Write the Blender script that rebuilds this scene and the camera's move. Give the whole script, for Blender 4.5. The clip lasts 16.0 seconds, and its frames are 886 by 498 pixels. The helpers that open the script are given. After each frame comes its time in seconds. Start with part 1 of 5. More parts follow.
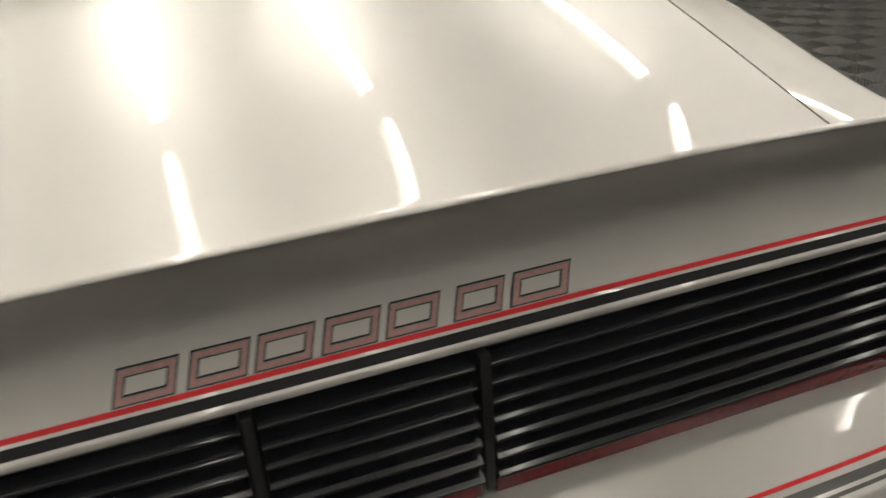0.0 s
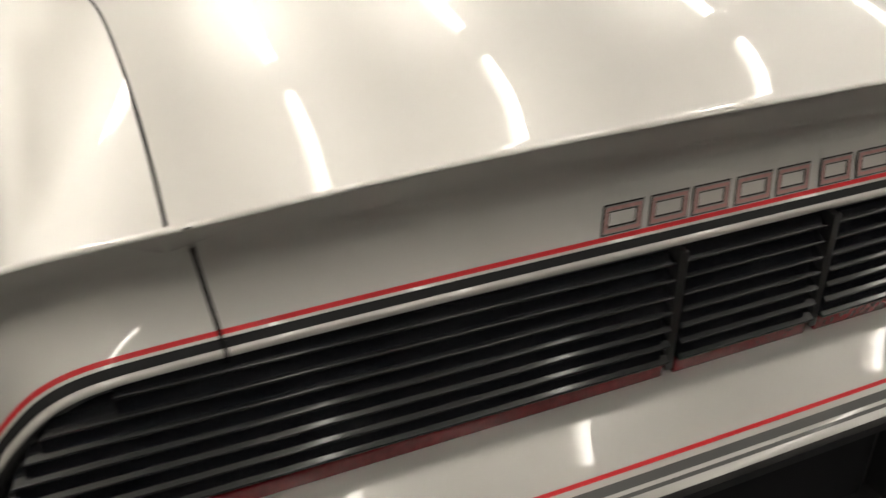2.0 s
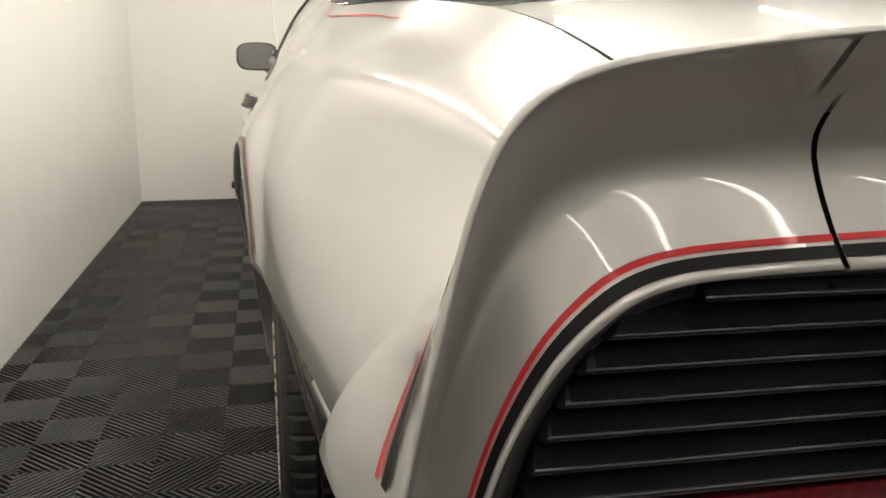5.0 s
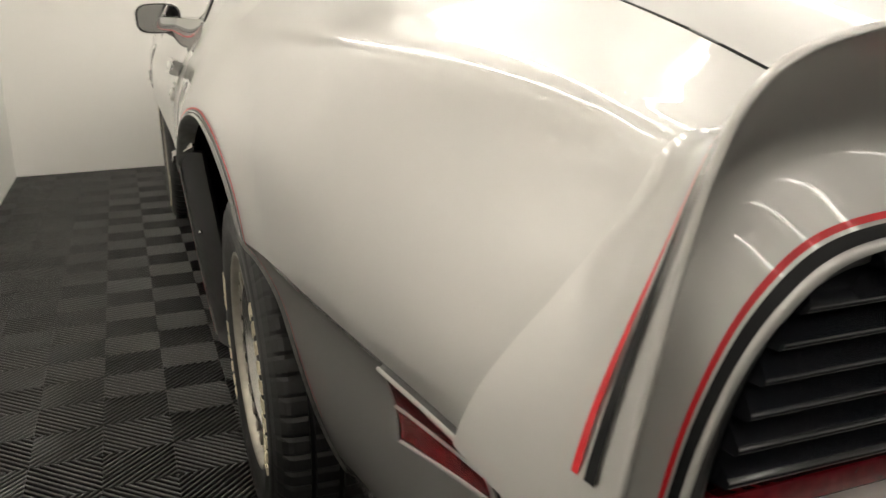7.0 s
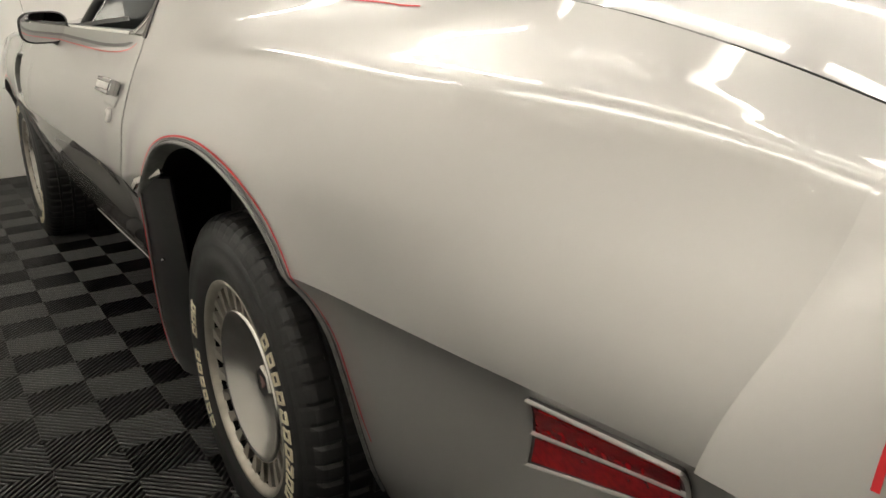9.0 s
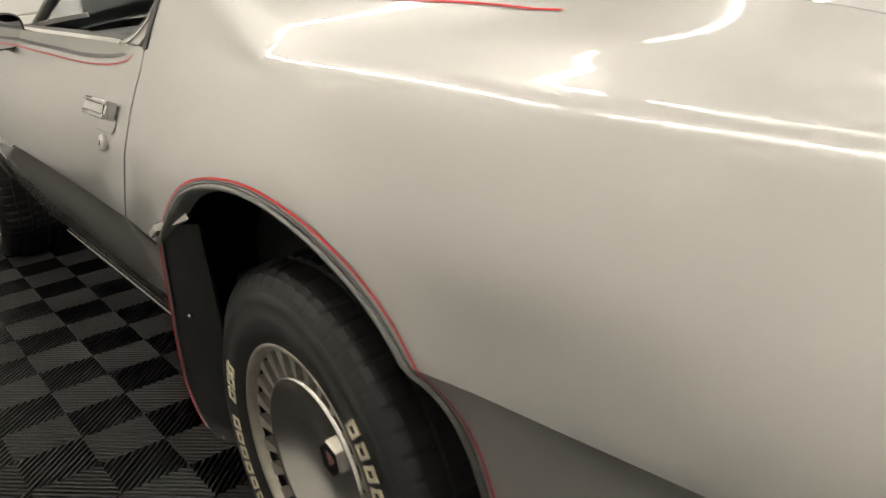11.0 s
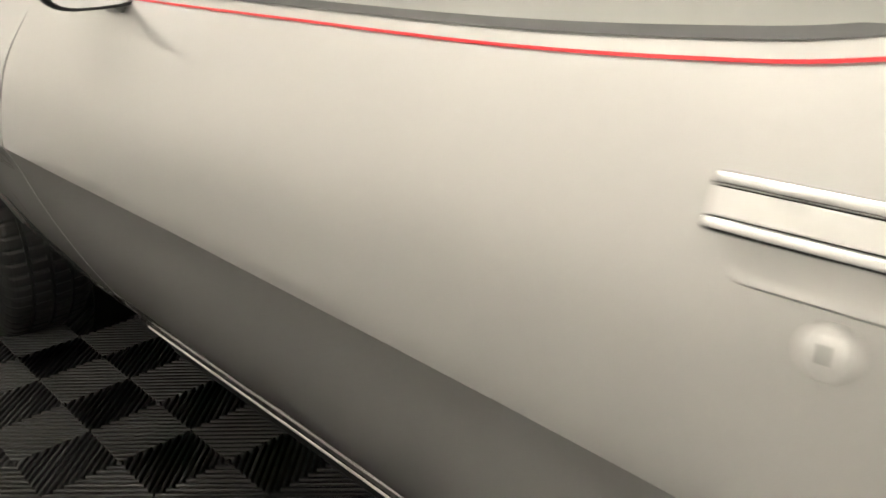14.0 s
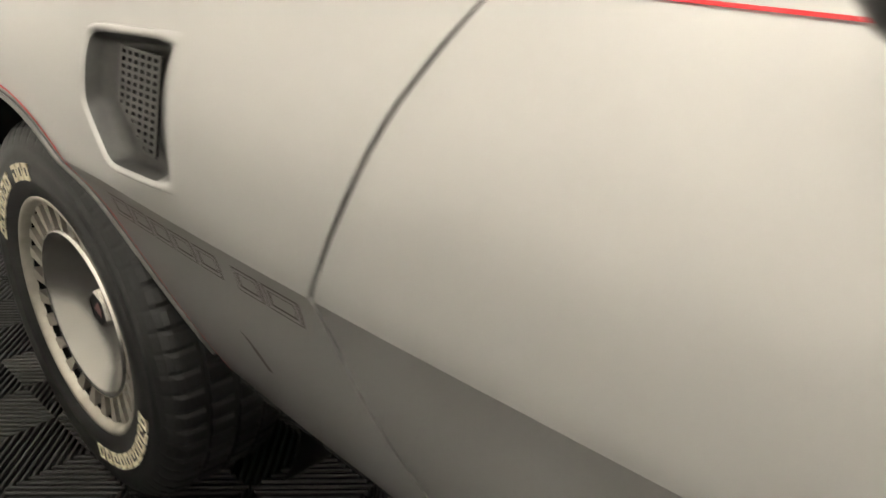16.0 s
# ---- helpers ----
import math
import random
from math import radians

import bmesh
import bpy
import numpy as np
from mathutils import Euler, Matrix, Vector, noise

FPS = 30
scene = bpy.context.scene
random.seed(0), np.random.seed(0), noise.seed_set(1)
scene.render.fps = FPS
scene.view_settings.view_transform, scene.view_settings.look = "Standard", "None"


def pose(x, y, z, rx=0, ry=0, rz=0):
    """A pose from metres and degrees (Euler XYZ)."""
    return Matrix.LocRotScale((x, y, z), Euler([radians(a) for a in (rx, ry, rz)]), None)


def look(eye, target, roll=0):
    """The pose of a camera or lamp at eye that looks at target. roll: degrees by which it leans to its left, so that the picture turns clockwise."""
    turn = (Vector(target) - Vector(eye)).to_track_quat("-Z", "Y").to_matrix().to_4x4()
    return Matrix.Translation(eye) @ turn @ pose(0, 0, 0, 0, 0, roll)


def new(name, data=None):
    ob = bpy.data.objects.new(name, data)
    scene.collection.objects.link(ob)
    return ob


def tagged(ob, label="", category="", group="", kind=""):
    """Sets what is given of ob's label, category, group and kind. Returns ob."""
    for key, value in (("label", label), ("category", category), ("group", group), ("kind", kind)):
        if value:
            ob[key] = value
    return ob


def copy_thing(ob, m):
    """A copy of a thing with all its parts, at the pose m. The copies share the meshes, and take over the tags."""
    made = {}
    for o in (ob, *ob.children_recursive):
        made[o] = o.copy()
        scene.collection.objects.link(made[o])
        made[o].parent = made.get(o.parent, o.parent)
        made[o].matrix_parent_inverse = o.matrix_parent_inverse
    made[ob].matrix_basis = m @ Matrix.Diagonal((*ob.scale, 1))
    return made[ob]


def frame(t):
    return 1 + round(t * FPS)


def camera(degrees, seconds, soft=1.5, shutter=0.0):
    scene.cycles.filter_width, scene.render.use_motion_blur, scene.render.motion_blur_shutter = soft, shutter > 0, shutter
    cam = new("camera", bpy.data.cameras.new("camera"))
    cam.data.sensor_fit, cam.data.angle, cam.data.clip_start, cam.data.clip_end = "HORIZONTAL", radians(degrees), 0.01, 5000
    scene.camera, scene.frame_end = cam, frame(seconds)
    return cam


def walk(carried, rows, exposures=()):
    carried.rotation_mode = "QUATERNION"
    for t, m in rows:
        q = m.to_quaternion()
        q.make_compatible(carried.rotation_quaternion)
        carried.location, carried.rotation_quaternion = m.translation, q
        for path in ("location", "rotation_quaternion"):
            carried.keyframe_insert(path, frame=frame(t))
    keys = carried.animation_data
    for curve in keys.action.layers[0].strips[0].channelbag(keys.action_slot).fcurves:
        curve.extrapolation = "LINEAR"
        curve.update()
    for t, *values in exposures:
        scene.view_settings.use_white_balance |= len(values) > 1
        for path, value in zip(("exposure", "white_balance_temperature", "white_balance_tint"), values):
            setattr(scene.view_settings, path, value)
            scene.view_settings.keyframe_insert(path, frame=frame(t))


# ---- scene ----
cam = camera(54.8, 16.0, shutter=0.5)
PATH = [
    (0, (-0.118, -0.976, 1.223), (0.461, 0.709, 0.314), -4.0),
    (0.5, (-0.196, -1.026, 1.22), (0.311, 0.702, 0.35), -5.0),
    (1, (-0.339, -1.004, 1.228), (0.277, 0.663, 0.312), -2.8),
    (1.5, (-0.45, -1.013, 1.23), (0.206, 0.615, 0.27), -1.6),
    (2, (-0.596, -1.01, 1.239), (0.081, 0.597, 0.26), -0.8),
    (2.5, (-0.753, -0.936, 1.202), (0.007, 0.63, 0.217), 1.3),
    (3, (-0.825, -0.884, 1.142), (-0.11, 0.724, 0.192), 1.8),
    (3.5, (-0.863, -0.864, 1.059), (-0.149, 0.827, 0.264), 1.8),
    (4, (-0.888, -0.858, 1.008), (-0.237, 0.935, 0.406), 0.5),
    (4.5, (-0.895, -0.867, 0.977), (-0.401, 1.005, 0.474), -0.1),
    (5, (-0.872, -0.864, 0.954), (-0.482, 1.047, 0.514), 0.1),
    (5.2, (-0.865, -0.862, 0.953), (-0.51, 1.057, 0.517), 0.1),
    (7.5, (-1.105, -0.726, 0.985), (-0.37, 0.9, 0.425), -2.8),
    (8, (-1.22, -0.672, 1.013), (-0.351, 0.881, 0.439), -2.8),
    (8.2, (-1.285, -0.677, 1.015), (-0.364, 0.855, 0.466), -1.4),
    (10.5, (-1.309, -0.501, 1.087), (-0.264, 1.07, 0.425), -5.4),
    (11, (-1.332, -0.303, 1.084), (-0.245, 1.234, 0.407), -4.9),
    (11.5, (-1.33, -0.064, 1.067), (-0.21, 1.443, 0.378), -4.3),
    (12, (-1.288, 0.189, 1.054), (-0.153, 1.67, 0.334), -4.4),
    (12.5, (-1.273, 0.415, 1.047), (-0.111, 1.858, 0.295), -3.7),
    (13, (-1.281, 0.659, 1.027), (-0.077, 2.076, 0.288), -2.9),
    (13.5, (-1.298, 0.908, 1.017), (-0.071, 2.297, 0.266), -3.8),
    (14, (-1.316, 1.165, 1.002), (-0.087, 2.558, 0.261), -2.8),
    (14.5, (-1.299, 1.446, 0.99), (-0.064, 2.825, 0.233), -2.6),
    (15, (-1.296, 1.698, 0.986), (-0.051, 3.055, 0.206), -2.8),
    (15.5, (-1.285, 1.953, 0.983), (-0.052, 3.312, 0.187), -2.4),
    (16, (-1.284, 2.199, 0.984), (-0.023, 3.524, 0.175), -1.5),
]
walk(cam, [(t, look(e, a, r)) for t, e, a, r in PATH],
     [(0, -0.14), (2, -0.12), (3, -0.02), (5, 0.0), (8, -0.2), (10.5, -0.24), (12, -0.04), (14, 0.4), (15, 0.44), (16, 0.44)])

# ---- light ----
TUBE_POWER = 23.0
LAMP_COLOUR = (1.0, 0.95, 0.86)
world = bpy.data.worlds.new("world")
scene.world = world
world.use_nodes = True
world.node_tree.nodes["Background"].inputs[0].default_value = (0.9, 0.85, 0.75, 1)
world.node_tree.nodes["Background"].inputs[1].default_value = 0.02
scene.view_settings.exposure = 0.0

# ---- materials ----


def material(name, base, rough=0.5, metal=0.0, coat=0.0, coat_rough=0.04, spec=0.5):
    m = bpy.data.materials.new(name)
    m.use_nodes = True
    b = m.node_tree.nodes["Principled BSDF"]
    b.inputs["Base Color"].default_value = (*base, 1)
    b.inputs["Roughness"].default_value = rough
    b.inputs["Metallic"].default_value = metal
    b.inputs["Coat Weight"].default_value = coat
    b.inputs["Coat Roughness"].default_value = coat_rough
    b.inputs["Specular IOR Level"].default_value = spec
    return m


def vary(m, scale, low, high, bump=0.0, bump_scale=None, detail=4.0, rough=None):
    """Noise in the base colour (between two colours), in the roughness and in a fine relief."""
    t = m.node_tree
    b = t.nodes["Principled BSDF"]
    co = t.nodes.new("ShaderNodeTexCoord")
    n = t.nodes.new("ShaderNodeTexNoise")
    n.inputs["Scale"].default_value = scale
    n.inputs["Detail"].default_value = detail
    t.links.new(co.outputs["Object"], n.inputs["Vector"])
    r = t.nodes.new("ShaderNodeValToRGB")
    r.color_ramp.elements[0].position, r.color_ramp.elements[1].position = 0.3, 0.7
    r.color_ramp.elements[0].color, r.color_ramp.elements[1].color = (*low, 1), (*high, 1)
    t.links.new(n.outputs["Fac"], r.inputs["Fac"])
    t.links.new(r.outputs["Color"], b.inputs["Base Color"])
    if rough:
        k = t.nodes.new("ShaderNodeMapRange")
        k.inputs["To Min"].default_value, k.inputs["To Max"].default_value = rough
        t.links.new(n.outputs["Fac"], k.inputs["Value"])
        t.links.new(k.outputs["Result"], b.inputs["Roughness"])
    if bump:
        n2 = t.nodes.new("ShaderNodeTexNoise")
        n2.inputs["Scale"].default_value = bump_scale or scale * 6
        n2.inputs["Detail"].default_value = 3
        t.links.new(co.outputs["Object"], n2.inputs["Vector"])
        u = t.nodes.new("ShaderNodeBump")
        u.inputs["Strength"].default_value = bump
        u.inputs["Distance"].default_value = 0.002
        t.links.new(n2.outputs["Fac"], u.inputs["Height"])
        t.links.new(u.outputs["Normal"], b.inputs["Normal"])
    return m


SILVER = vary(material("silver_paint", (0.41, 0.402, 0.387), 0.32, 0.42, 1.0, 0.03), 2.2, (0.40, 0.392, 0.377), (0.42, 0.412, 0.397), rough=(0.29, 0.35))
CHARCOAL = vary(material("charcoal_paint", (0.28, 0.28, 0.265), 0.4, 0.32, 0.1, 0.2, 0.3), 2.5, (0.255, 0.255, 0.24), (0.295, 0.295, 0.28), rough=(0.36, 0.44))
RED = material("red_stripe", (0.5, 0.012, 0.018), 0.4, 0.0, 0.2, 0.05, 0.3)
BLACK_STRIPE = material("black_stripe", (0.006, 0.006, 0.007), 0.5, 0.0, 0.0, 0.05, 0.2)
GREY_STRIPE = material("grey_stripe", (0.06, 0.06, 0.06), 0.45, 0.2, 0.2, 0.08)
BLACK = vary(material("black_plastic", (0.012, 0.012, 0.013), 0.38), 60, (0.009, 0.009, 0.010), (0.017, 0.016, 0.016), 0.06, 400, rough=(0.3, 0.5))
# near-black that puts the shade of gaps, wells and openings into the colour
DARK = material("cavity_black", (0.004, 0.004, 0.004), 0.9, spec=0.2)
SLAT = vary(material("smoked_lens_slat", (0.006, 0.007, 0.009), 0.10, 0, 0.1, 0.03, 0.4), 40, (0.005, 0.006, 0.008), (0.010, 0.010, 0.012), rough=(0.08, 0.15))
LENS_RED = vary(material("red_lens", (0.30, 0.008, 0.012), 0.15, 0, 1.0, 0.03), 120, (0.22, 0.006, 0.01), (0.36, 0.012, 0.016))
DARK_LENS = vary(material("dark_red_lens", (0.09, 0.004, 0.008), 0.18, 0, 0.25, 0.04, 0.4), 120, (0.07, 0.003, 0.006), (0.11, 0.006, 0.01))
CHROME = vary(material("chrome", (0.62, 0.62, 0.61), 0.07, 1.0), 50, (0.58, 0.58, 0.57), (0.66, 0.66, 0.65), rough=(0.04, 0.12))
RUBBER = vary(material("tyre_rubber", (0.011, 0.011, 0.011), 0.5), 25, (0.009, 0.009, 0.009), (0.014, 0.0135, 0.0135), 0.15, 300, rough=(0.38, 0.55))
LETTER = vary(material("cream_letter", (0.72, 0.66, 0.48), 0.6), 60, (0.6, 0.54, 0.38), (0.78, 0.72, 0.55))
ALLOY = vary(material("cast_alloy", (0.46, 0.43, 0.38), 0.42, 0.75), 30, (0.38, 0.35, 0.30), (0.52, 0.49, 0.43), 0.1, 250, rough=(0.35, 0.55))
POLISHED = vary(material("machined_alloy", (0.75, 0.73, 0.69), 0.25, 1.0), 20, (0.7, 0.68, 0.64), (0.8, 0.78, 0.74), rough=(0.2, 0.3))
ALUMINIUM = vary(material("brushed_aluminium", (0.6, 0.59, 0.57), 0.5, 0.35), 40, (0.55, 0.54, 0.52), (0.65, 0.64, 0.62))
TRIM = vary(material("grey_trim", (0.16, 0.16, 0.155), 0.4, 0.3), 60, (0.13, 0.13, 0.125), (0.2, 0.2, 0.19))
WALL = vary(material("white_wall_paint", (0.86, 0.84, 0.80), 0.55), 1.3, (0.86, 0.845, 0.81), (0.90, 0.885, 0.85), 0.12, 120, 8, rough=(0.5, 0.65))
WALL_DIMMED = vary(material("dimming_grey_paint", (0.3, 0.29, 0.28), 0.6), 1.3, (0.28, 0.27, 0.26), (0.32, 0.31, 0.30), 0.12, 120, 8)
CEILING = vary(material("ceiling_paint", (0.84, 0.82, 0.78), 0.7), 1.5, (0.82, 0.80, 0.76), (0.86, 0.84, 0.80), 0.1, 90)
TILE = vary(material("floor_tile_plastic", (0.008, 0.0078, 0.0076), 0.33, 0, 0, 0.04, 0.6), 9, (0.006, 0.0059, 0.0057), (0.010, 0.0098, 0.0095), 0.08, 350, 6, rough=(0.27, 0.4))
UNDER = material("floor_under", (0.012, 0.012, 0.012), 0.8)
INTERIOR = vary(material("interior_vinyl", (0.06, 0.06, 0.06), 0.55), 40, (0.05, 0.05, 0.05), (0.075, 0.073, 0.07), 0.1, 500)
MIRROR = material("mirror_glass", (0.85, 0.85, 0.85), 0.02, 1.0)
DECAL_RED = vary(material("decal_red_grey", (0.34, 0.17, 0.16), 0.4, 0.2, 0.7, 0.06), 300, (0.30, 0.15, 0.14), (0.38, 0.2, 0.19))
DECAL_GREY = vary(material("decal_grey", (0.2, 0.19, 0.18), 0.45, 0.3), 300, (0.17, 0.16, 0.155), (0.24, 0.225, 0.21))
DECAL_DARK = material("decal_dark", (0.05, 0.036, 0.032), 0.5)
# grey of the vent's mesh, and of its silver pocket with shade painted in
VENT_SHADE_GREY = vary(material("vent_shade_grey", (0.05, 0.049, 0.046), 0.45, 0.4), 60, (0.043, 0.042, 0.04), (0.057, 0.056, 0.052))
WHITE = material("white_print", (0.75, 0.74, 0.72), 0.5)
TUBES = []
for share in (0.85, 0.8, 1.9, 1.6):
    TUBE = bpy.data.materials.new("tube_glow")
    TUBE.use_nodes = True
    TUBES.append((TUBE, share))
for TUBE, share in TUBES:
    _b = TUBE.node_tree.nodes["Principled BSDF"]
    _b.inputs["Base Color"].default_value = (0.9, 0.9, 0.9, 1)
    _b.inputs["Emission Color"].default_value = (*LAMP_COLOUR, 1)
    _b.inputs["Emission Strength"].default_value = TUBE_POWER * share
GLASS = bpy.data.materials.new("window_glass")
GLASS.use_nodes = True
_b = GLASS.node_tree.nodes["Principled BSDF"]
_b.inputs["Base Color"].default_value = (0.75, 0.85, 0.82, 1)
_b.inputs["Roughness"].default_value = 0.02
_b.inputs["Transmission Weight"].default_value = 0.9
_b.inputs["IOR"].default_value = 1.45

# ---- mesh helpers ----


def obj(name, verts, faces, mats, parent=None, label="", mat_index=None, smooth=True):
    me = bpy.data.meshes.new(name)
    me.from_pydata([tuple(map(float, v)) for v in verts], [], [tuple(map(int, f)) for f in faces])
    for m in mats if isinstance(mats, (list, tuple)) else [mats]:
        me.materials.append(m)
    if mat_index is not None:
        me.polygons.foreach_set("material_index", list(mat_index))
    me.polygons.foreach_set("use_smooth", [smooth] * len(me.polygons))
    me.update()
    ob = new(name, me)
    if parent:
        ob.parent = parent
    if label:
        tagged(ob, label)
    return ob


def part(name, bm, mat, parent=None, label="", smooth=False):
    bmesh.ops.recalc_face_normals(bm, faces=bm.faces)
    me = bpy.data.meshes.new(name)
    bm.to_mesh(me)
    bm.free()
    for m in mat if isinstance(mat, (list, tuple)) else [mat]:
        me.materials.append(m)
    if smooth:
        me.polygons.foreach_set("use_smooth", [True] * len(me.polygons))
    ob = new(name, me)
    if parent:
        ob.parent = parent
    if label:
        tagged(ob, label)
    return ob


def empty(name, label, category, group="", kind=""):
    e = new(name)
    return tagged(e, label, category, group, kind)


def box(bm, lo, hi, bevel=0.0, m=None):
    lo, hi = Vector(lo), Vector(hi)
    r = bmesh.ops.create_cube(bm, size=1.0)["verts"]
    for v in r:
        v.co = Vector([lo[k] + (v.co[k] + 0.5) * (hi[k] - lo[k]) for k in range(3)])
    if bevel:
        es = {e for v in r for e in v.link_edges}
        r = bmesh.ops.bevel(bm, geom=list(es), offset=bevel, segments=2, affect="EDGES", profile=0.7)["verts"]
    if m:
        bmesh.ops.transform(bm, matrix=m, verts=[v for v in r if v.is_valid])
    return r


def curve(xs, ys):
    """A smooth function through given places (cubic, with gentle slopes)."""
    xs, ys = np.array(xs, float), np.array(ys, float)
    d = np.diff(ys) / np.diff(xs)
    s = np.zeros(len(xs))
    s[0], s[-1] = d[0], d[-1]
    for k in range(1, len(xs) - 1):
        if d[k - 1] * d[k] > 0:
            h0, h1 = xs[k] - xs[k - 1], xs[k + 1] - xs[k]
            s[k] = 3 * (h0 + h1) / ((2 * h1 + h0) / d[k - 1] + (h1 + 2 * h0) / d[k])
    def f(x):
        x = np.clip(np.asarray(x, float), xs[0], xs[-1])
        k = np.clip(np.searchsorted(xs, x) - 1, 0, len(xs) - 2)
        h = xs[k + 1] - xs[k]
        u = (x - xs[k]) / h
        return ((2 * u**3 - 3 * u**2 + 1) * ys[k] + (u**3 - 2 * u**2 + u) * h * s[k] + (3 * u**2 - 2 * u**3) * ys[k + 1] + (u**3 - u**2) * h * s[k + 1])
    return f


def soften(f, a, b, width):
    """The same function with its kinks rounded off over a width."""
    x = np.linspace(a, b, 1600)
    y = f(x)
    r = int(3 * width / (x[1] - x[0]))
    w = np.exp(-0.5 * (np.arange(-r, r + 1) / (r / 3)) ** 2)
    w /= w.sum()
    pad = np.r_[2 * y[0] - y[r:0:-1], y, 2 * y[-1] - y[-2:-r - 2:-1]]
    ys = np.convolve(pad, w, "valid")
    return lambda q: np.interp(q, x, ys)


def spline(points, n):
    """n points along a smooth line through the given ones (centripetal weights by length)."""
    p = np.array(points, float)
    l = np.r_[0, np.cumsum(np.sqrt(np.maximum(np.linalg.norm(np.diff(p, axis=0), axis=1), 1e-9)))]
    t = np.linspace(0, l[-1], n)
    m = np.zeros_like(p)
    m[1:-1] = ((p[1:-1] - p[:-2]) / np.diff(l)[:-1, None] * np.diff(l)[1:, None] + (p[2:] - p[1:-1]) / np.diff(l)[1:, None] * np.diff(l)[:-1, None]) / (l[2:] - l[:-2])[:, None]
    m[0], m[-1] = (p[1] - p[0]) / (l[1] - l[0]), (p[-1] - p[-2]) / (l[-1] - l[-2])
    k = np.clip(np.searchsorted(l, t) - 1, 0, len(l) - 2)
    h = (l[k + 1] - l[k])[:, None]
    u = ((t - l[k])[:, None]) / h
    return (2 * u**3 - 3 * u**2 + 1) * p[k] + (u**3 - 2 * u**2 + u) * h * m[k] + (3 * u**2 - 2 * u**3) * p[k + 1] + (u**3 - u**2) * h * m[k + 1]


def resample(line, n):
    """n evenly spaced points on a polyline."""
    line = np.asarray(line, float)
    l = np.r_[0, np.cumsum(np.linalg.norm(np.diff(line, axis=0), axis=1))]
    t = np.linspace(0, l[-1], n)
    return np.stack([np.interp(t, l, line[:, k]) for k in range(line.shape[1])], 1)


def grid_faces(n, m, start=0, flip=False):
    f = []
    for a in range(n - 1):
        for b in range(m - 1):
            q = (start + a * m + b, start + (a + 1) * m + b, start + (a + 1) * m + b + 1, start + a * m + b + 1)
            f.append(q[::-1] if flip else q)
    return f


def normals(P):
    du, dv = np.gradient(P, axis=0), np.gradient(P, axis=1)
    n = np.cross(du, dv)
    return n / np.maximum(np.linalg.norm(n, axis=2, keepdims=True), 1e-9)


def sheet(grids, flange=0.012, flip=False, plain=""):
    """Vertices and faces of one or more grids of points, each with its border folded inwards (but for a "first" or "last" column that stays plain). Returns also the grid's number of every face."""
    verts, faces, which = [], [], []
    for g, P in enumerate(grids):
        n, m, _ = P.shape
        s = len(verts)
        verts += list(P.reshape(-1, 3))
        new_faces = grid_faces(n, m, s, flip)
        if flange:
            N = normals(P) * (1 if flip else -1)
            ring = [(a, 0) for a in range(n)] + [(n - 1, b) for b in range(1, m)] + [(a, m - 1) for a in range(n - 2, -1, -1)] + [(0, b) for b in range(m - 2, 0, -1)]
            s2 = len(verts)
            verts += [P[a, b] for a, b in ring]
            verts += [P[a, b] + N[a, b] * flange for a, b in ring]
            k = len(ring)
            for i in range(k):
                j = (i + 1) % k
                if "sides" in plain and ring[i][0] == ring[j][0] and ring[i][0] in (0, n - 1):
                    continue
                if ("first" in plain and ring[i][1] == ring[j][1] == 0) or ("last" in plain and ring[i][1] == ring[j][1] == m - 1):
                    continue
                q = (s2 + i, s2 + j, s2 + k + j, s2 + k + i)
                new_faces.append(q[::-1] if not flip else q)
        faces += new_faces
        which += [g] * len(new_faces)
    return verts, faces, which


def mirrored(verts, faces):
    return [(-v[0], v[1], v[2]) for v in verts], [tuple(f)[::-1] for f in faces]


def lathe(profile, steps, axis_x=True, closed=True):
    """Turn a profile of (along, radius) round the x axis."""
    P = np.array(profile, float)
    verts, faces = [], []
    for k in range(steps):
        a = 2 * math.pi * k / steps
        for d, r in P:
            verts.append((d, r * math.cos(a), r * math.sin(a)))
    m = len(P)
    for k in range(steps):
        k2 = (k + 1) % steps
        for b in range(m - 1):
            faces.append((k * m + b, k * m + b + 1, k2 * m + b + 1, k2 * m + b))
    return verts, faces


# ---- the car's shape ----
# y runs forward along the car, x to its right; the left side has x < 0
HALF = curve([-0.49, -0.3, -0.07, 0.2, 0.5, 0.76, 1.0, 1.2, 1.5, 2.0, 2.6, 3.0, 3.25, 3.5, 3.8, 4.2, 4.5, 4.66],
             [0.808, 0.819, 0.845, 0.880, 0.913, 0.935, 0.944, 0.937, 0.928, 0.925, 0.922, 0.915, 0.904, 0.905, 0.892, 0.85, 0.79, 0.72])
TUCK = curve([0.16, 0.27, 0.34, 0.45, 0.55, 0.62, 0.6525, 0.6535, 0.70, 0.75, 0.79, 0.845, 0.90, 0.94, 0.97],
             [0.22, 0.168, 0.125, 0.071, 0.035, 0.0145, 0.0004, 0.0, 0.0008, 0.0038, 0.0105, 0.033, 0.062, 0.09, 0.125])
# ahead of and behind the door the flank falls in sharply under its crease, then runs down nearly upright
FLANK = curve([0.16, 0.27, 0.34, 0.42, 0.50, 0.57, 0.60, 0.63, 0.6525, 0.6535, 0.97], [0.17, 0.118, 0.09, 0.066, 0.048, 0.0355, 0.027, 0.0145, 0.0004, 0.0, 0.0])
LOWTUCK = curve([-0.47, -0.05, 0.25, 0.5, 0.8, 5], [1.17, 1.17, 1.13, 1.05, 1.0, 1.0])
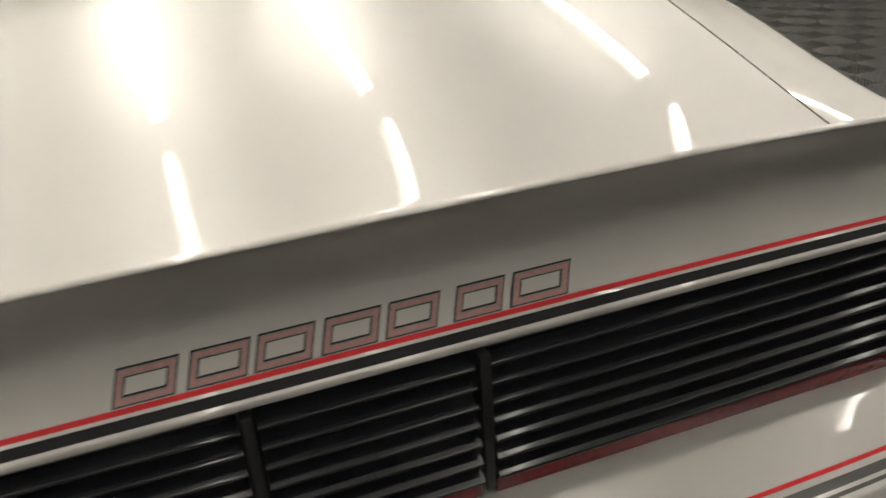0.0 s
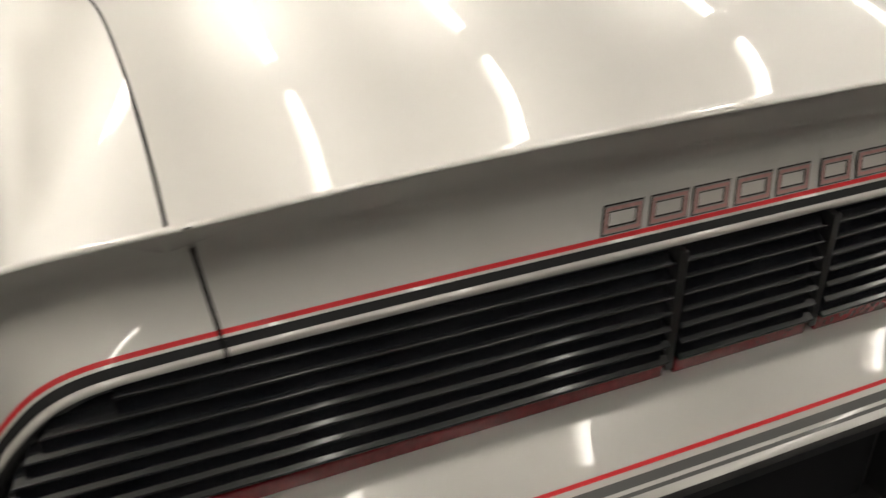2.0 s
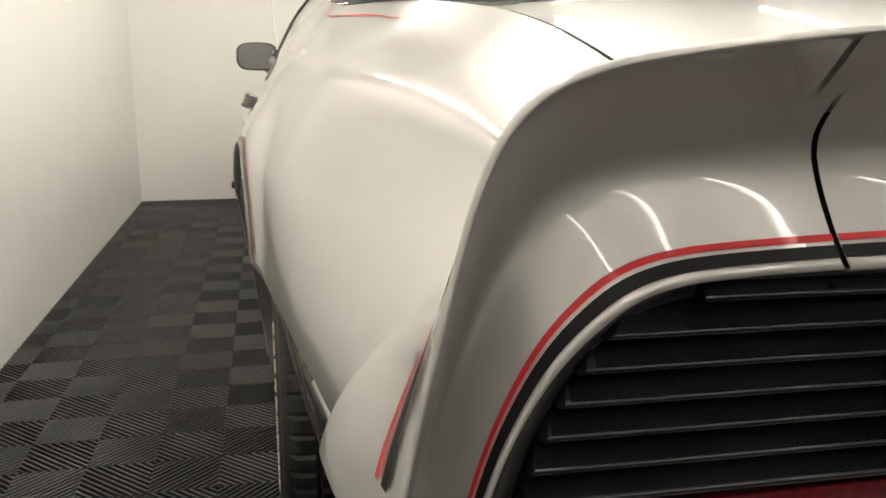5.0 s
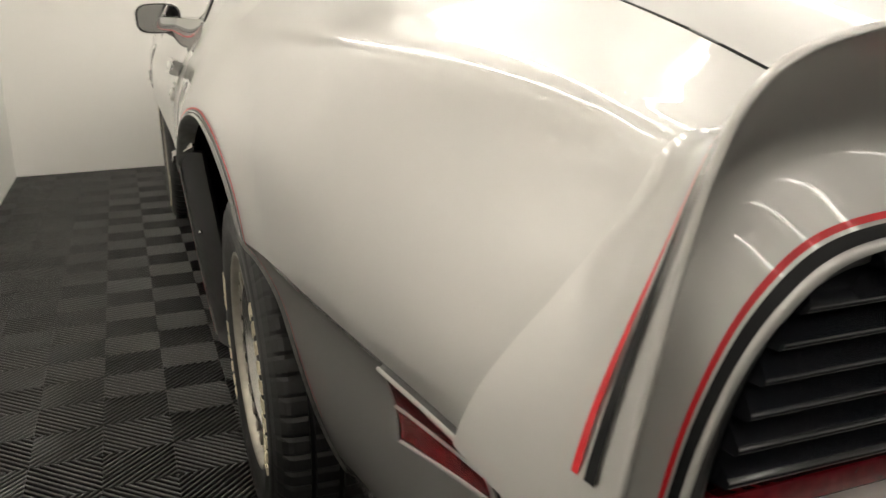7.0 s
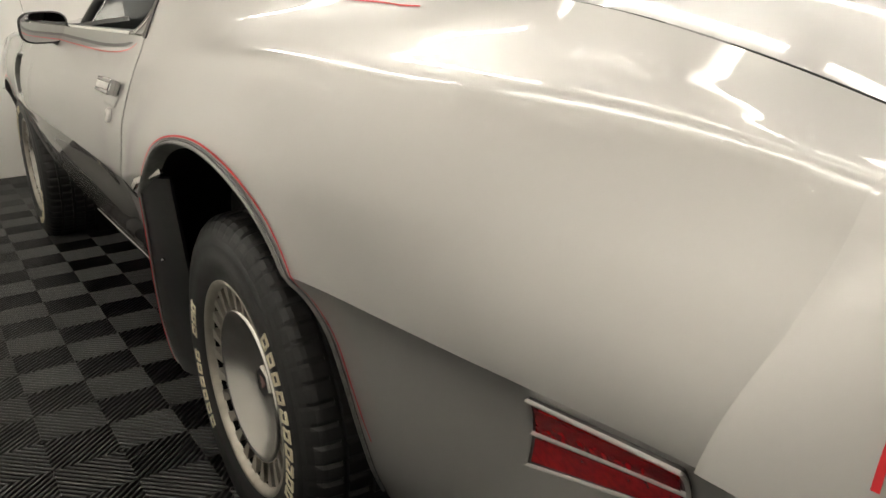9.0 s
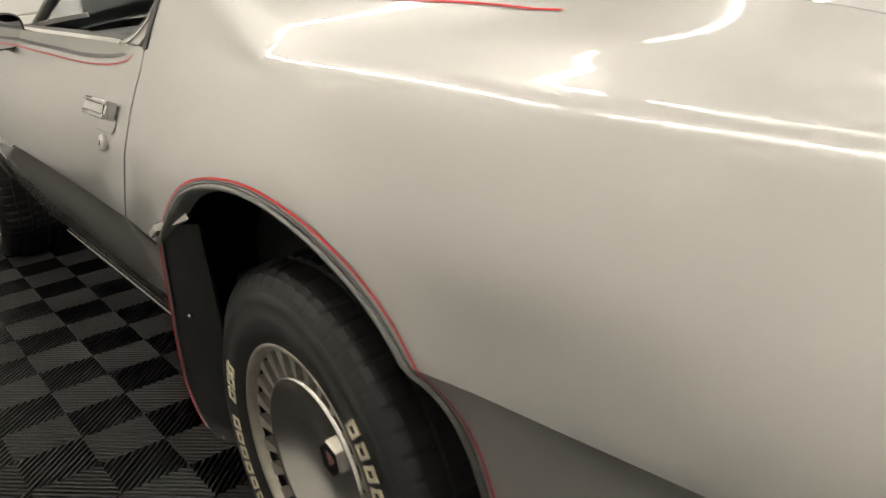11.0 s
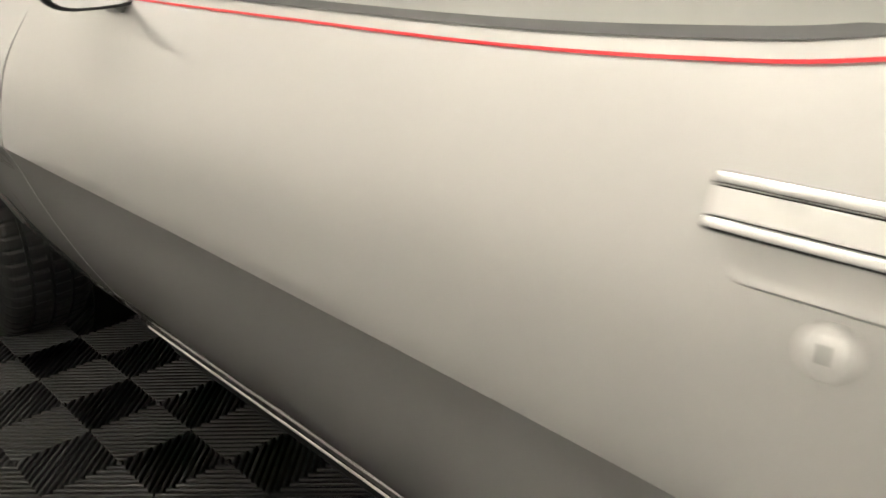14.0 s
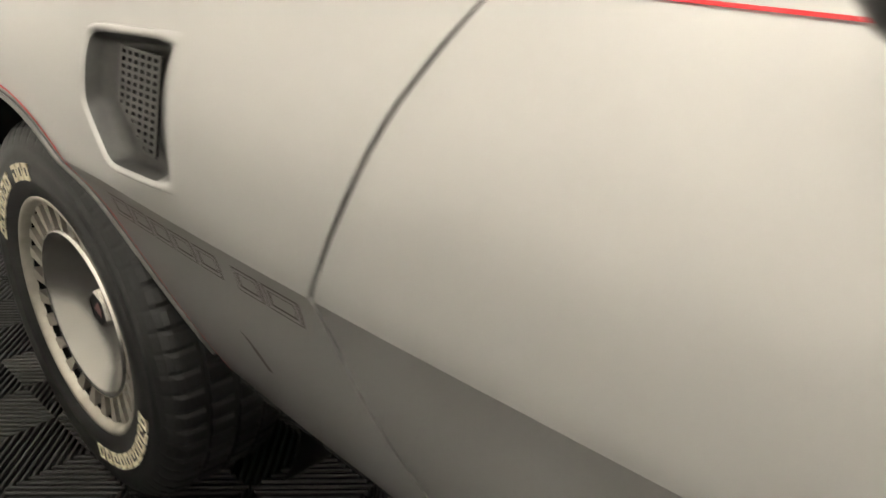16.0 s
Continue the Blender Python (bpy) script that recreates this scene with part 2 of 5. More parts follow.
UPTUCK = curve([-0.47, -0.1, 0.2, 0.5, 0.8, 1.1, 1.3, 5], [1.3, 1.27, 1.23, 1.2, 1.18, 1.06, 1.0, 1.0])
SHOULDER = curve([-0.49, -0.29, -0.2, -0.08, 0.06, 0.26, 0.48, 0.71, 0.91, 1.2, 2.7, 3.2, 4.0, 4.66], [0.862, 0.884, 0.897, 0.911, 0.923, 0.933, 0.941, 0.945, 0.94, 0.93, 0.925, 0.9, 0.87, 0.80])
INNER_X = curve([-0.49, -0.40, -0.3, -0.2, 0.1, 0.2, 0.45, 0.68, 0.86, 0.95, 1.05, 1.25, 2.6, 2.75, 4.66], [0.5765, 0.569, 0.5635, 0.562, 0.572, 0.605, 0.675, 0.71, 0.735, 0.70, 0.66, 0.60, 0.60, 0.58, 0.5])
INNER_Z = curve([-0.49, -0.4, -0.3, -0.2, -0.1, 0.0, 0.1, 0.2, 0.45, 0.68, 0.86, 0.95, 1.05, 1.25, 2.6, 2.75, 3.2, 4.2, 4.66],
                [0.865, 0.877, 0.8985, 0.927, 0.9535, 0.977, 0.9975, 1.0155, 1.036, 1.042, 1.05, 1.10, 1.155, 1.2, 1.2, 0.965, 0.955, 0.90, 0.84])
HALF, SHOULDER = soften(HALF, -0.49, 4.66, 0.07), soften(SHOULDER, -0.49, 4.66, 0.05)
INNER_X, INNER_Z = soften(INNER_X, -0.49, 4.66, 0.04), soften(INNER_Z, -0.49, 4.66, 0.04)
UPTUCK, LOWTUCK = soften(UPTUCK, -0.49, 5, 0.1), soften(LOWTUCK, -0.49, 5, 0.1)
TUCK, FLANK = soften(TUCK, 0.16, 0.97, 0.003), soften(FLANK, 0.16, 0.97, 0.003)
PAINT_Z = 0.653


def paint(y):
    """Height of the crease along the flank."""
    return np.interp(y, [0.3, 0.7, 1.0, 1.2, 2.1, 2.7], [0.661, 0.660, 0.658, 0.6585, 0.6585, PAINT_Z])


def side_x(y, z):
    y = np.asarray(y, float)
    z = np.asarray(z, float) - (paint(y) - PAINT_Z)
    # the door's flank rolls under; the panels before and behind it have a crease
    w = np.clip(np.maximum((1.27 - y) / 0.14, 0.2 * np.clip((y - 2.62) / 0.2, 0, 1)), 0, 1)
    w = w * w * (3 - 2 * w) * np.clip((0.653 - z) / 0.012, 0, 1)
    d = TUCK(z) * (1 - w) + FLANK(z) * w
    k = np.where(z < 0.67, LOWTUCK(y), UPTUCK(y))
    k = 1 + (k - 1) * np.clip(np.abs(z - 0.653) / 0.02, 0, 1)
    # the tail end leans in towards the top
    a = np.clip((0.25 - y) / 0.5, 0, 1)
    b = np.clip((z - 0.68) / 0.17, 0, 1)
    # a soft flare round the rear wheel opening
    r = np.hypot(y - 0.775, z - 0.36) - 0.44
    e = np.clip(r / 0.13, 0, 1)
    flare = -0.011 * e * e * (3 - 2 * e) + 0.011 * np.clip((r - 0.13) / 0.25, 0, 1)
    flare = np.where(z > 0.6, np.clip((z - 0.6) / 0.12, 0, 1), 0) * np.clip((0.93 - z) / 0.1, 0, 1) * np.clip((1.35 - y) / 0.15, 0, 1) * flare
    return -(HALF(y) + flare - d * k - 0.062 * a * a * (3 - 2 * a) * b * b * (3 - 2 * b))


def section(y, n=160):
    """The left half of the body's cross-section at y, from the sill to the top's inner edge."""
    zs = float(SHOULDER(y))
    zz = [0.16, 0.22, 0.28, 0.35, 0.42, 0.50, 0.56, 0.60, 0.63, 0.645, 0.651, 0.653, 0.655, 0.662, 0.68, 0.71, 0.74, 0.78, 0.82, 0.86, 0.895]
    dz = float(paint(y)) - PAINT_Z
    pts = [(float(side_x(y, z)), z) for z in (k + dz for k in zz) if z < zs - 0.02] + [(float(side_x(y, zs)), zs)]
    xs, xi, zi = pts[-1][0], -float(INNER_X(y)), float(INNER_Z(y))
    # over the wheel the top is hollow between its crest and the rear window
    h = float(np.interp(y, [-0.45, -0.2, 0.3, 0.8, 1.05, 1.25], [0.3, 0.45, 1.0, 1.0, 0.6, 0.0]))
    pts += [(xs + (xi - xs) * 0.28, zs + (zi - zs) * (0.52 - 0.27 * h)), (xs + (xi - xs) * 0.62, zs + (zi - zs) * (0.83 - 0.28 * h)), (xi, zi)]
    return spline(pts, n)


def upto(line, z0, z1=None, x1=None):
    """The piece of a cross-section from height z0 up to height z1, or inwards to x1."""
    k = int(np.argmax(line[:, 1] >= z0))
    a = line[k]
    if k:
        p, q = line[k - 1], line[k]
        a = p + (q - p) * (z0 - p[1]) / (q[1] - p[1])
    rest = line[k:]
    if z1 is not None:
        e = int(np.argmax(rest[:, 1] >= z1)) if (rest[:, 1] >= z1).any() else len(rest) - 1
        if e and rest[e, 1] >= z1:
            p, q = rest[e - 1], rest[e]
            b = p + (q - p) * (z1 - p[1]) / max(q[1] - p[1], 1e-9)
            return np.vstack([a, rest[:e], b])
        if e == 0:
            p, q = a, rest[0]
            return np.vstack([a, p + (q - p) * (z1 - p[1]) / max(q[1] - p[1], 1e-9)])
    return np.vstack([a, rest])


def side_grid(ys, low, high, rows, shift=None):
    """A grid of the side surface: columns at ys, from low(y) up to high(y) (a height, or None for the inner edge). shift(y, z) moves points along the car."""
    cols = []
    for y in ys:
        l = upto(section(y), low(y), None if high is None else high(y))
        c = resample(l, rows)
        yy = np.full(rows, y)
        if shift is not None:
            y2 = np.array([shift(y, z) for z in c[:, 1]])
            for k in range(rows):
                if abs(y2[k] - y) > 1e-4:
                    w = 1.0 if high is not None else float(np.clip((0.9 - c[k, 1]) / 0.08, 0, 1))
                    c[k, 0] += w * float(side_x(y2[k], c[k, 1]) - side_x(y, c[k, 1]))
            yy = y2
        cols.append(np.stack([c[:, 0], yy, c[:, 1]], 1))
    return np.array(cols)


def on_side(y, z, proud=0.0):
    """A place on the left side and its outward normal."""
    p = np.array([float(side_x(y, z)), y, z])
    e = 0.004
    a = np.array([float(side_x(y + e, z) - side_x(y - e, z)), 2 * e, 0])
    b = np.array([float(side_x(y, z + e) - side_x(y, z - e)), 0, 2 * e])
    n = np.cross(a, b)
    n = n / np.linalg.norm(n)
    if n[0] > 0:
        n = -n
    return p + n * proud, n


def side_band(line, width, proud=0.0012, thick=0.0008):
    """A thin strip on the left side along a line of (y, z), its width measured to the line's left."""
    l = np.asarray(line, float)
    t = np.gradient(l, axis=0)
    t = t / np.linalg.norm(t, axis=1)[:, None]
    off = np.stack([-t[:, 1], t[:, 0]], 1)
    rows = []
    for k in range(len(l)):
        a, b = l[k], l[k] + off[k] * width
        rows.append([on_side(*a, proud)[0], on_side(*(a + b) / 2, proud)[0], on_side(*b, proud)[0]])
    return np.array(rows)


# wheel openings as lines of (y, z), from the rear sill up and over to the front sill
REAR_Y, FRONT_Y, HUB_Z = 0.772, 3.522, 0.326
ARCH_REAR = spline([(0.40, 0.21), (0.388, 0.30), (0.362, 0.40), (0.350, 0.5), (0.355, 0.56), (0.371, 0.618), (0.411, 0.678), (0.469, 0.726), (0.564, 0.769), (0.70, 0.795), (0.828, 0.789), (0.898, 0.768), (0.945, 0.738), (0.985, 0.705), (1.06, 0.642), (1.135, 0.555), (1.183, 0.46), (1.203, 0.36), (1.208, 0.262)], 100)
ARCH_FRONT = spline([(3.145, 0.33), (3.16, 0.42), (3.195, 0.51), (3.25, 0.59), (3.32, 0.648), (3.42, 0.694), (3.52, 0.71), (3.63, 0.695), (3.73, 0.65), (3.82, 0.58), (3.88, 0.49), (3.91, 0.38), (3.92, 0.27)], 80)


def arch_low(arch, sill):
    y, z = arch[:, 0], arch[:, 1]
    def f(yy):
        if yy <= y.min() or yy >= y.max():
            return sill
        return max(sill, float(np.interp(yy, np.maximum.accumulate(y), z)))
    return f

# ---- room ----
ROOM = dict(x0=-1.72, x1=5.2, y0=-4.4, y1=5.1, top=2.72)


def slab(name, lo, hi, mat, label, category):
    bm = bmesh.new()
    box(bm, lo, hi)
    ob = part(name, bm, mat, None, label)
    return tagged(ob, "", category, "", "structure")


R = ROOM
slab("wall_west", (R["x0"] - 0.12, R["y0"] - 0.12, -0.05), (R["x0"], R["y1"] + 0.12, R["top"]), WALL, "white painted garage wall with faint scuffs", "wall")
slab("wall_east", (R["x1"], R["y0"] - 0.12, -0.05), (R["x1"] + 0.12, R["y1"] + 0.12, R["top"]), WALL, "white painted garage wall", "wall")
slab("wall_north", (R["x0"], R["y1"], -0.05), (R["x1"], R["y1"] + 0.12, R["top"]), WALL, "white painted garage end wall", "wall")
# unseen end wall, added in grey so the tail's cove reflects less light
slab("wall_south", (R["x0"], R["y0"] - 0.12, -0.05), (R["x1"], R["y0"], R["top"]), WALL_DIMMED, "unseen closed end wall, made grey to dim the light on the tail", "wall")
slab("ceiling", (R["x0"] - 0.12, R["y0"] - 0.12, R["top"]), (R["x1"] + 0.12, R["y1"] + 0.12, R["top"] + 0.1), CEILING, "plain white ceiling", "ceiling")
floor = slab("floor", (R["x0"] - 0.12, R["y0"] - 0.12, -0.06), (R["x1"] + 0.12, R["y1"] + 0.12, -0.013), UNDER, "dark ribbed plastic interlocking tile floor", "floor")

# ---- ceiling lamps: rows of bare tubes along the car ----
TUBE_Z = 2.60
ROWS = [-1.1, -0.12, 0.72, 2.1, 3.5]


def tube_lamp(x, ya, yb, glow, tubes=(0.0,)):
    lamp = empty("ceiling_light", "long white fluorescent tube fixture on the ceiling", "lamp", "ceiling tube lights")
    lamp.location = (x, ya, TUBE_Z)
    bm = bmesh.new()
    wid = 0.04 + max(tubes)
    box(bm, (-wid, 0, 0.04), (wid, yb - ya, R["top"] - TUBE_Z), 0.006)
    part("housing", bm, CEILING, lamp)
    v, f = lathe([(0, 0.001), (0, 0.019), (yb - ya, 0.019), (yb - ya, 0.001)], 14)
    for d in tubes:
        obj("tube", [(a[1] + d, a[0], a[2]) for a in v], f, glow, lamp, "glowing white tube")
        for yy in (0.0, yb - ya):
            bm = bmesh.new()
            box(bm, (d - 0.02, yy - 0.012, -0.024), (d + 0.02, yy + 0.012, 0.05), 0.004)
            part("socket", bm, CEILING, lamp)


for x in ROWS:
    for n, ((ya, yb), (glow, _)) in enumerate(zip(((-3.9, -1.5), (-1.15, 1.22), (1.46, 3.86)), TUBES)):
        side = x < -1 and n > 0
        tube_lamp(x, ya, yb, TUBES[3][0] if side else glow, (0.0,))

# ---- car ----
car = empty("car", "silver coupe with charcoal accents and red pinstripes on ribbed floor", "car")
BOTH = ("left", "right")


def both(name, v, f, mats, label="", which=None, smooth=True, parent=None):
    """The same part on both sides of the car."""
    a = obj(name, v, f, mats, parent or car, label, which, smooth)
    v2, f2 = mirrored(v, f)
    b = obj(name, v2, f2, mats, parent or car, label, which, smooth)
    return a, b


REAR_END = -0.30
GAP = 0.0034
REAR_GAP = curve([0.16, 0.5, 0.615, 0.675, 0.75, 0.82, 0.9, 0.955, 1.3], [1.262, 1.26, 1.256, 1.245, 1.222, 1.206, 1.208, 1.228, 1.24])
FRONT_GAP = curve([0.16, 0.28, 0.42, 0.52, 0.60, 0.645, 0.70, 0.76, 0.845, 0.90, 0.955, 1.3], [2.62, 2.665, 2.70, 2.728, 2.745, 2.748, 2.724, 2.69, 2.645, 2.607, 2.555, 2.4])


def cols(a, b, n, extra=()):
    return np.array(sorted(set(list(np.round(np.linspace(a, b, n), 5)) + [round(e, 5) for e in extra])))


# quarter panel
low_r = arch_low(ARCH_REAR[ARCH_REAR[:, 1] > 0.6], 0.30)
ax = np.maximum.accumulate(ARCH_REAR[:, 0])


def rear_shift(y, z):
    w = np.clip((y - 0.9) / 0.3, 0, 1)
    w = w * w * (3 - 2 * w)
    return y + w * (float(REAR_GAP(z)) - GAP - 1.2)


ys_r = cols(-0.312, 1.2, 72, [p for p in ARCH_REAR[::2, 0] if p < 1.13])
upper = side_grid(ys_r, lambda y: max(paint(y), low_r(y)), None, 46, rear_shift)
aft_edge = ARCH_REAR[:45][ARCH_REAR[:45, 1] <= PAINT_Z + 0.01]
low_a = []
for s in np.linspace(0, 1, 26):
    row = []
    for u in np.linspace(0, 1, 24):
        y = -0.40 + (float(np.interp(0.235 + (PAINT_Z - 0.235) * u, aft_edge[:, 1], aft_edge[:, 0])) + 0.40) * s
        z = 0.235 + (float(paint(y)) - 0.235) * u
        row.append((float(side_x(y, z)), y, z))
    low_a.append(row)
low_a = np.array(low_a)
fore_edge = ARCH_REAR[60:][ARCH_REAR[60:, 1] <= PAINT_Z + 0.01][::-1]
low_b = []
for s in np.linspace(0, 1, 12):
    row = []
    for z in np.linspace(0.265, paint(1.1 + 0.13 * s), 22):
        ye = float(np.interp(z, fore_edge[:, 1], fore_edge[:, 0]))
        y = ye + (float(REAR_GAP(z)) - GAP - ye) * s
        row.append((float(side_x(y, z)), y, z))
    low_b.append(row)
low_b = np.array(low_b)
v, f, w = sheet([upper, low_a, low_b], 0.014, True)
quarters = both("quarter_panel", v, f, [SILVER, CHARCOAL], "silver rear quarter panel with a crease along its flank", [0] * len(w))

# black edge of the side window along the quarter, and a pinstripe under the rear window
edge_col = upper[-1][upper[-1][:, 2] > 0.945]
rows = [[p + np.array([-0.002, -0.012, 0.001]), p + np.array([-0.004, 0.004, 0.001]), p + np.array([0.004, 0.020, 0.0]), p + np.array([0.02, 0.022, 0.0])] for p in edge_col]
v, f, _ = sheet([np.array(rows)], 0.006, False)
both("window_edge", v, f, BLACK)
rows = []
un = normals(upper)
for c in range(len(ys_r)):
    if 0.36 < ys_r[c] < 0.93:
        p, q = upper[c, 41], upper[c, 42]
        d = (q - p) / np.linalg.norm(q - p)
        n = un[c, 41] if un[c, 41, 2] > 0 else -un[c, 41]
        rows.append([p + n * 0.0012, p + d * 0.003 + n * 0.0012])
v, f, _ = sheet([np.array(rows)], 0, False)
both("red_stripe", v, f, RED)

# door
def door_shift(y, z):
    s = (y - 1.2) / 1.6
    a, b = float(REAR_GAP(z)) + GAP, float(FRONT_GAP(z)) - GAP
    return a + (b - a) * s


ys_d = np.linspace(1.2, 2.8, 44)


def belt(y):
    """Where the silver ends below the charcoal belt under the window."""
    return float(np.interp(y, [1.2, 1.27, 1.31, 1.37, 1.45, 1.6, 1.9, 2.3, 2.8], [0.9515, 0.9505, 0.94, 0.931, 0.925, 0.921, 0.923, 0.927, 0.931]))


d_up = side_grid(ys_d, paint, belt, 26, door_shift)
d_top = side_grid(ys_d, belt, lambda y: 0.952, 6, door_shift)
d_lo = side_grid(ys_d, lambda y: 0.272, paint, 22, door_shift)
v, f, w = sheet([d_up, d_lo, d_top], 0.014, True)
doors = both("door", v, f, [SILVER, CHARCOAL], "silver door with a charcoal belt under the window", [(0, 0, 1)[k] for k in w])

# front fender
low_f = arch_low(ARCH_FRONT, 0.30)
crossf = [float(ARCH_FRONT[k, 0]) for k in range(len(ARCH_FRONT) - 1) if (ARCH_FRONT[k, 1] - PAINT_Z) * (ARCH_FRONT[k + 1, 1] - PAINT_Z) <= 0]
fa, fb = min(crossf), max(crossf)


def front_shift(y, z):
    w = np.clip((3.1 - y) / 0.3, 0, 1)
    w = w * w * (3 - 2 * w)
    return y + w * (float(FRONT_GAP(z)) + GAP - 2.8)


ys_f = cols(2.8, 4.55, 60, [p for p in ARCH_FRONT[::2, 0]] + list(np.arange(2.94, 3.24, 0.006)))
f_up = side_grid(ys_f, lambda y: max(PAINT_Z, low_f(y)), None, 56, front_shift)
ys_fa = cols(2.8, fa, 24, [p for p in ARCH_FRONT[::2, 0] if p < fa])
f_lo = side_grid(ys_fa, lambda y: max(0.30, low_f(y)), lambda y: PAINT_Z, 16, front_shift)
ys_fb = cols(fb, 4.55, 20, [p for p in ARCH_FRONT[::2, 0] if fb < p < 3.92])
f_lb = side_grid(ys_fb, lambda y: max(0.33, low_f(y)), lambda y: PAINT_Z, 12)
v, f, w = sheet([f_up, f_lo, f_lb], 0.014, True)
VENT = np.array([(3.2, 0.832), (2.952, 0.845), (2.967, 0.692), (3.145, 0.682), (3.202, 0.748)])


def in_vent(y, z, scale):
    c = VENT.mean(0)
    q = c + (VENT - c) * scale
    inside = True
    for k in range(5):
        a, b = q[k], q[(k + 1) % 5]
        inside &= (b[0] - a[0]) * (z - a[1]) - (b[1] - a[1]) * (y - a[0]) > 0
    return inside


vv = np.array(v)
ok = [k for k, q in enumerate(f) if not in_vent(vv[list(q)][:, 1].mean(), vv[list(q)][:, 2].mean(), 1.0)]
f, w = [f[k] for k in ok], [w[k] for k in ok]
fenders = both("front_fender", v, f, [SILVER, CHARCOAL], "silver front fender with a crease along its flank", [0] * len(w))

# dark inner shell behind the gaps and round the wheels, standing in for their shade
def shell_grid(a, b, z0, z1, n, inset):
    g = side_grid(np.linspace(a, b, n), lambda y: z0, lambda y: z1, 12)
    g = g.copy()
    g[:, :, 0] += inset
    return g


# near-black sheets close under the skin paint the door gaps dark
for a, b, inset in ((1.14, 1.36, 0.0065), (2.45, 2.9, 0.0035)):
    v, f, w = sheet([shell_grid(a, b, 0.28, 0.93, 24, inset)], 0)
    both("gap_shade_panel", v, f, DARK)

# top: deck lid running up into the spoiler's lip
OUT = [(0, 0.986), (-0.3, 0.984), (-0.5, 0.976), (-0.62, 0.965), (-0.69, 0.955), (-0.73, 0.943), (-0.755, 0.921), (-0.77, 0.888), (-0.783, 0.838), (-0.796, 0.783), (-0.809, 0.722), (-0.819, 0.655)]
INN = [(0, 0.834), (-0.3, 0.834), (-0.485, 0.833), (-0.60, 0.831), (-0.65, 0.827), (-0.677, 0.817), (-0.695, 0.803), (-0.714, 0.786), (-0.734, 0.757), (-0.75, 0.724), (-0.761, 0.69), (-0.771, 0.655)]
NS = 260
RIM = spline([(*o, *i) for o, i in zip(OUT, INN)], NS)
_w = np.exp(-0.5 * (np.arange(-21, 22) / 7.0) ** 2)
_w /= _w.sum()
_pad = np.vstack([RIM[21:0:-1] * np.array([-1, 1, -1, 1]), RIM, 2 * RIM[-1] - RIM[-2:-23:-1]])
RIM = np.stack([np.convolve(_pad[:, c], _w, "valid") for c in range(4)], 1)
LIP_Y = -0.471
COVE = curve([0, 0.012, 0.03, 0.12, 0.25, 0.4, 0.47, 0.54, 0.65, 0.8, 0.95, 1.0], [-0.471, -0.470, -0.466, -0.452, -0.432, -0.410, -0.4035, -0.402, -0.4055, -0.4145, -0.427, -0.433])
COVE = soften(COVE, 0, 1, 0.022)


def lip_y(k):
    x, z = RIM[k, :2]
    e = np.clip((-x - 0.5) / 0.25, 0, 1)
    return LIP_Y + 0.022 * e * e * (3 - 2 * e) + 0.012 * np.clip((0.90 - z) / 0.25, 0, 1)


def rim_point(k, g, proud=0.0):
    """A place on the tail's coved surround: k along it from the centre, g from the lip (0) to the opening (1)."""
    o, i = RIM[k, :2], RIM[k, 2:]
    x, z = o + (i - o) * g
    y = float(COVE(g)) + (lip_y(k) - LIP_Y) * (1 - g)
    return np.array([x, y - proud, z])


def rim_grid(k0, k1, gs):
    return np.array([[rim_point(k, g) for g in gs] for k in range(k0, k1 + 1)])


def base_z(x, y):
    u = min(1, abs(x) / 0.57)
    side = float(INNER_Z(y))
    return side + 0.026 * (1 - u ** 2)


def lip_z(x):
    return float(np.interp(-abs(x), RIM[::-1, 0], RIM[::-1, 1]))


DECK_FRONT = 0.30
kc = int(np.argmax(RIM[:, 0] < -0.5535))
ke = int(np.argmax(RIM[:, 0] < -0.5585))


def deck_point(x, y):
    z = float(base_z(x, y))
    g = np.clip((-0.32 - y) / (-0.32 - LIP_Y), 0, 1)
    return np.array([x, y, z + (lip_z(x) - float(base_z(x, LIP_Y))) * g ** 1.6])


xs = np.array(sorted(set(np.round(np.r_[np.linspace(-0.57, 0.57, 61)], 5))))
ysd = np.r_[np.linspace(LIP_Y + 0.004, -0.25, 32), np.linspace(-0.235, DECK_FRONT, 32)]
deck = np.array([[deck_point(x / 0.57 * (float(INNER_X(y)) - 0.0038), y) for y in ysd] for x in xs])
v, f, w = sheet([deck], 0.014, False, "first sides")
deck_lid = obj("deck_lid", v, f, SILVER, car, "silver boot lid rising into the spoiler lip")

GS = np.r_[0.045, np.linspace(0.08, 0.97, 18), 1.0]


def lip_edge(k0, k1):
    """The rounded edge of the spoiler's lip, from the top over to the cove."""
    rows = []
    for k in range(k0, k1 + 1):
        p = rim_point(k, 0.0)
        d = np.array([RIM[k, 2] - RIM[k, 0], 0, RIM[k, 3] - RIM[k, 1]])
        d /= np.linalg.norm(d)
        rows.append([p + d * 0.0045 * (1 - math.cos(a)) + np.array([0, 0.0045 * (1 - math.sin(a)), 0]) for a in np.linspace(0, math.pi / 2, 6)])
    return np.array(rows)


left = np.concatenate([lip_edge(0, kc), rim_grid(0, kc, GS)], 1)
right = left[::-1].copy()
right[:, :, 0] *= -1
centre = np.vstack([right[:-1], left])
# a rolled lower edge into the lamp opening
roll = centre[:, -1:, :] + np.array([[[0, 0.004, -0.003], [0, 0.014, -0.003], [0, 0.03, -0.002]]])
centre = np.concatenate([centre, roll], 1)
v, f, w = sheet([centre], 0, False)
spoiler = obj("spoiler", v, f, SILVER, car, "silver ducktail spoiler with coved rear face")

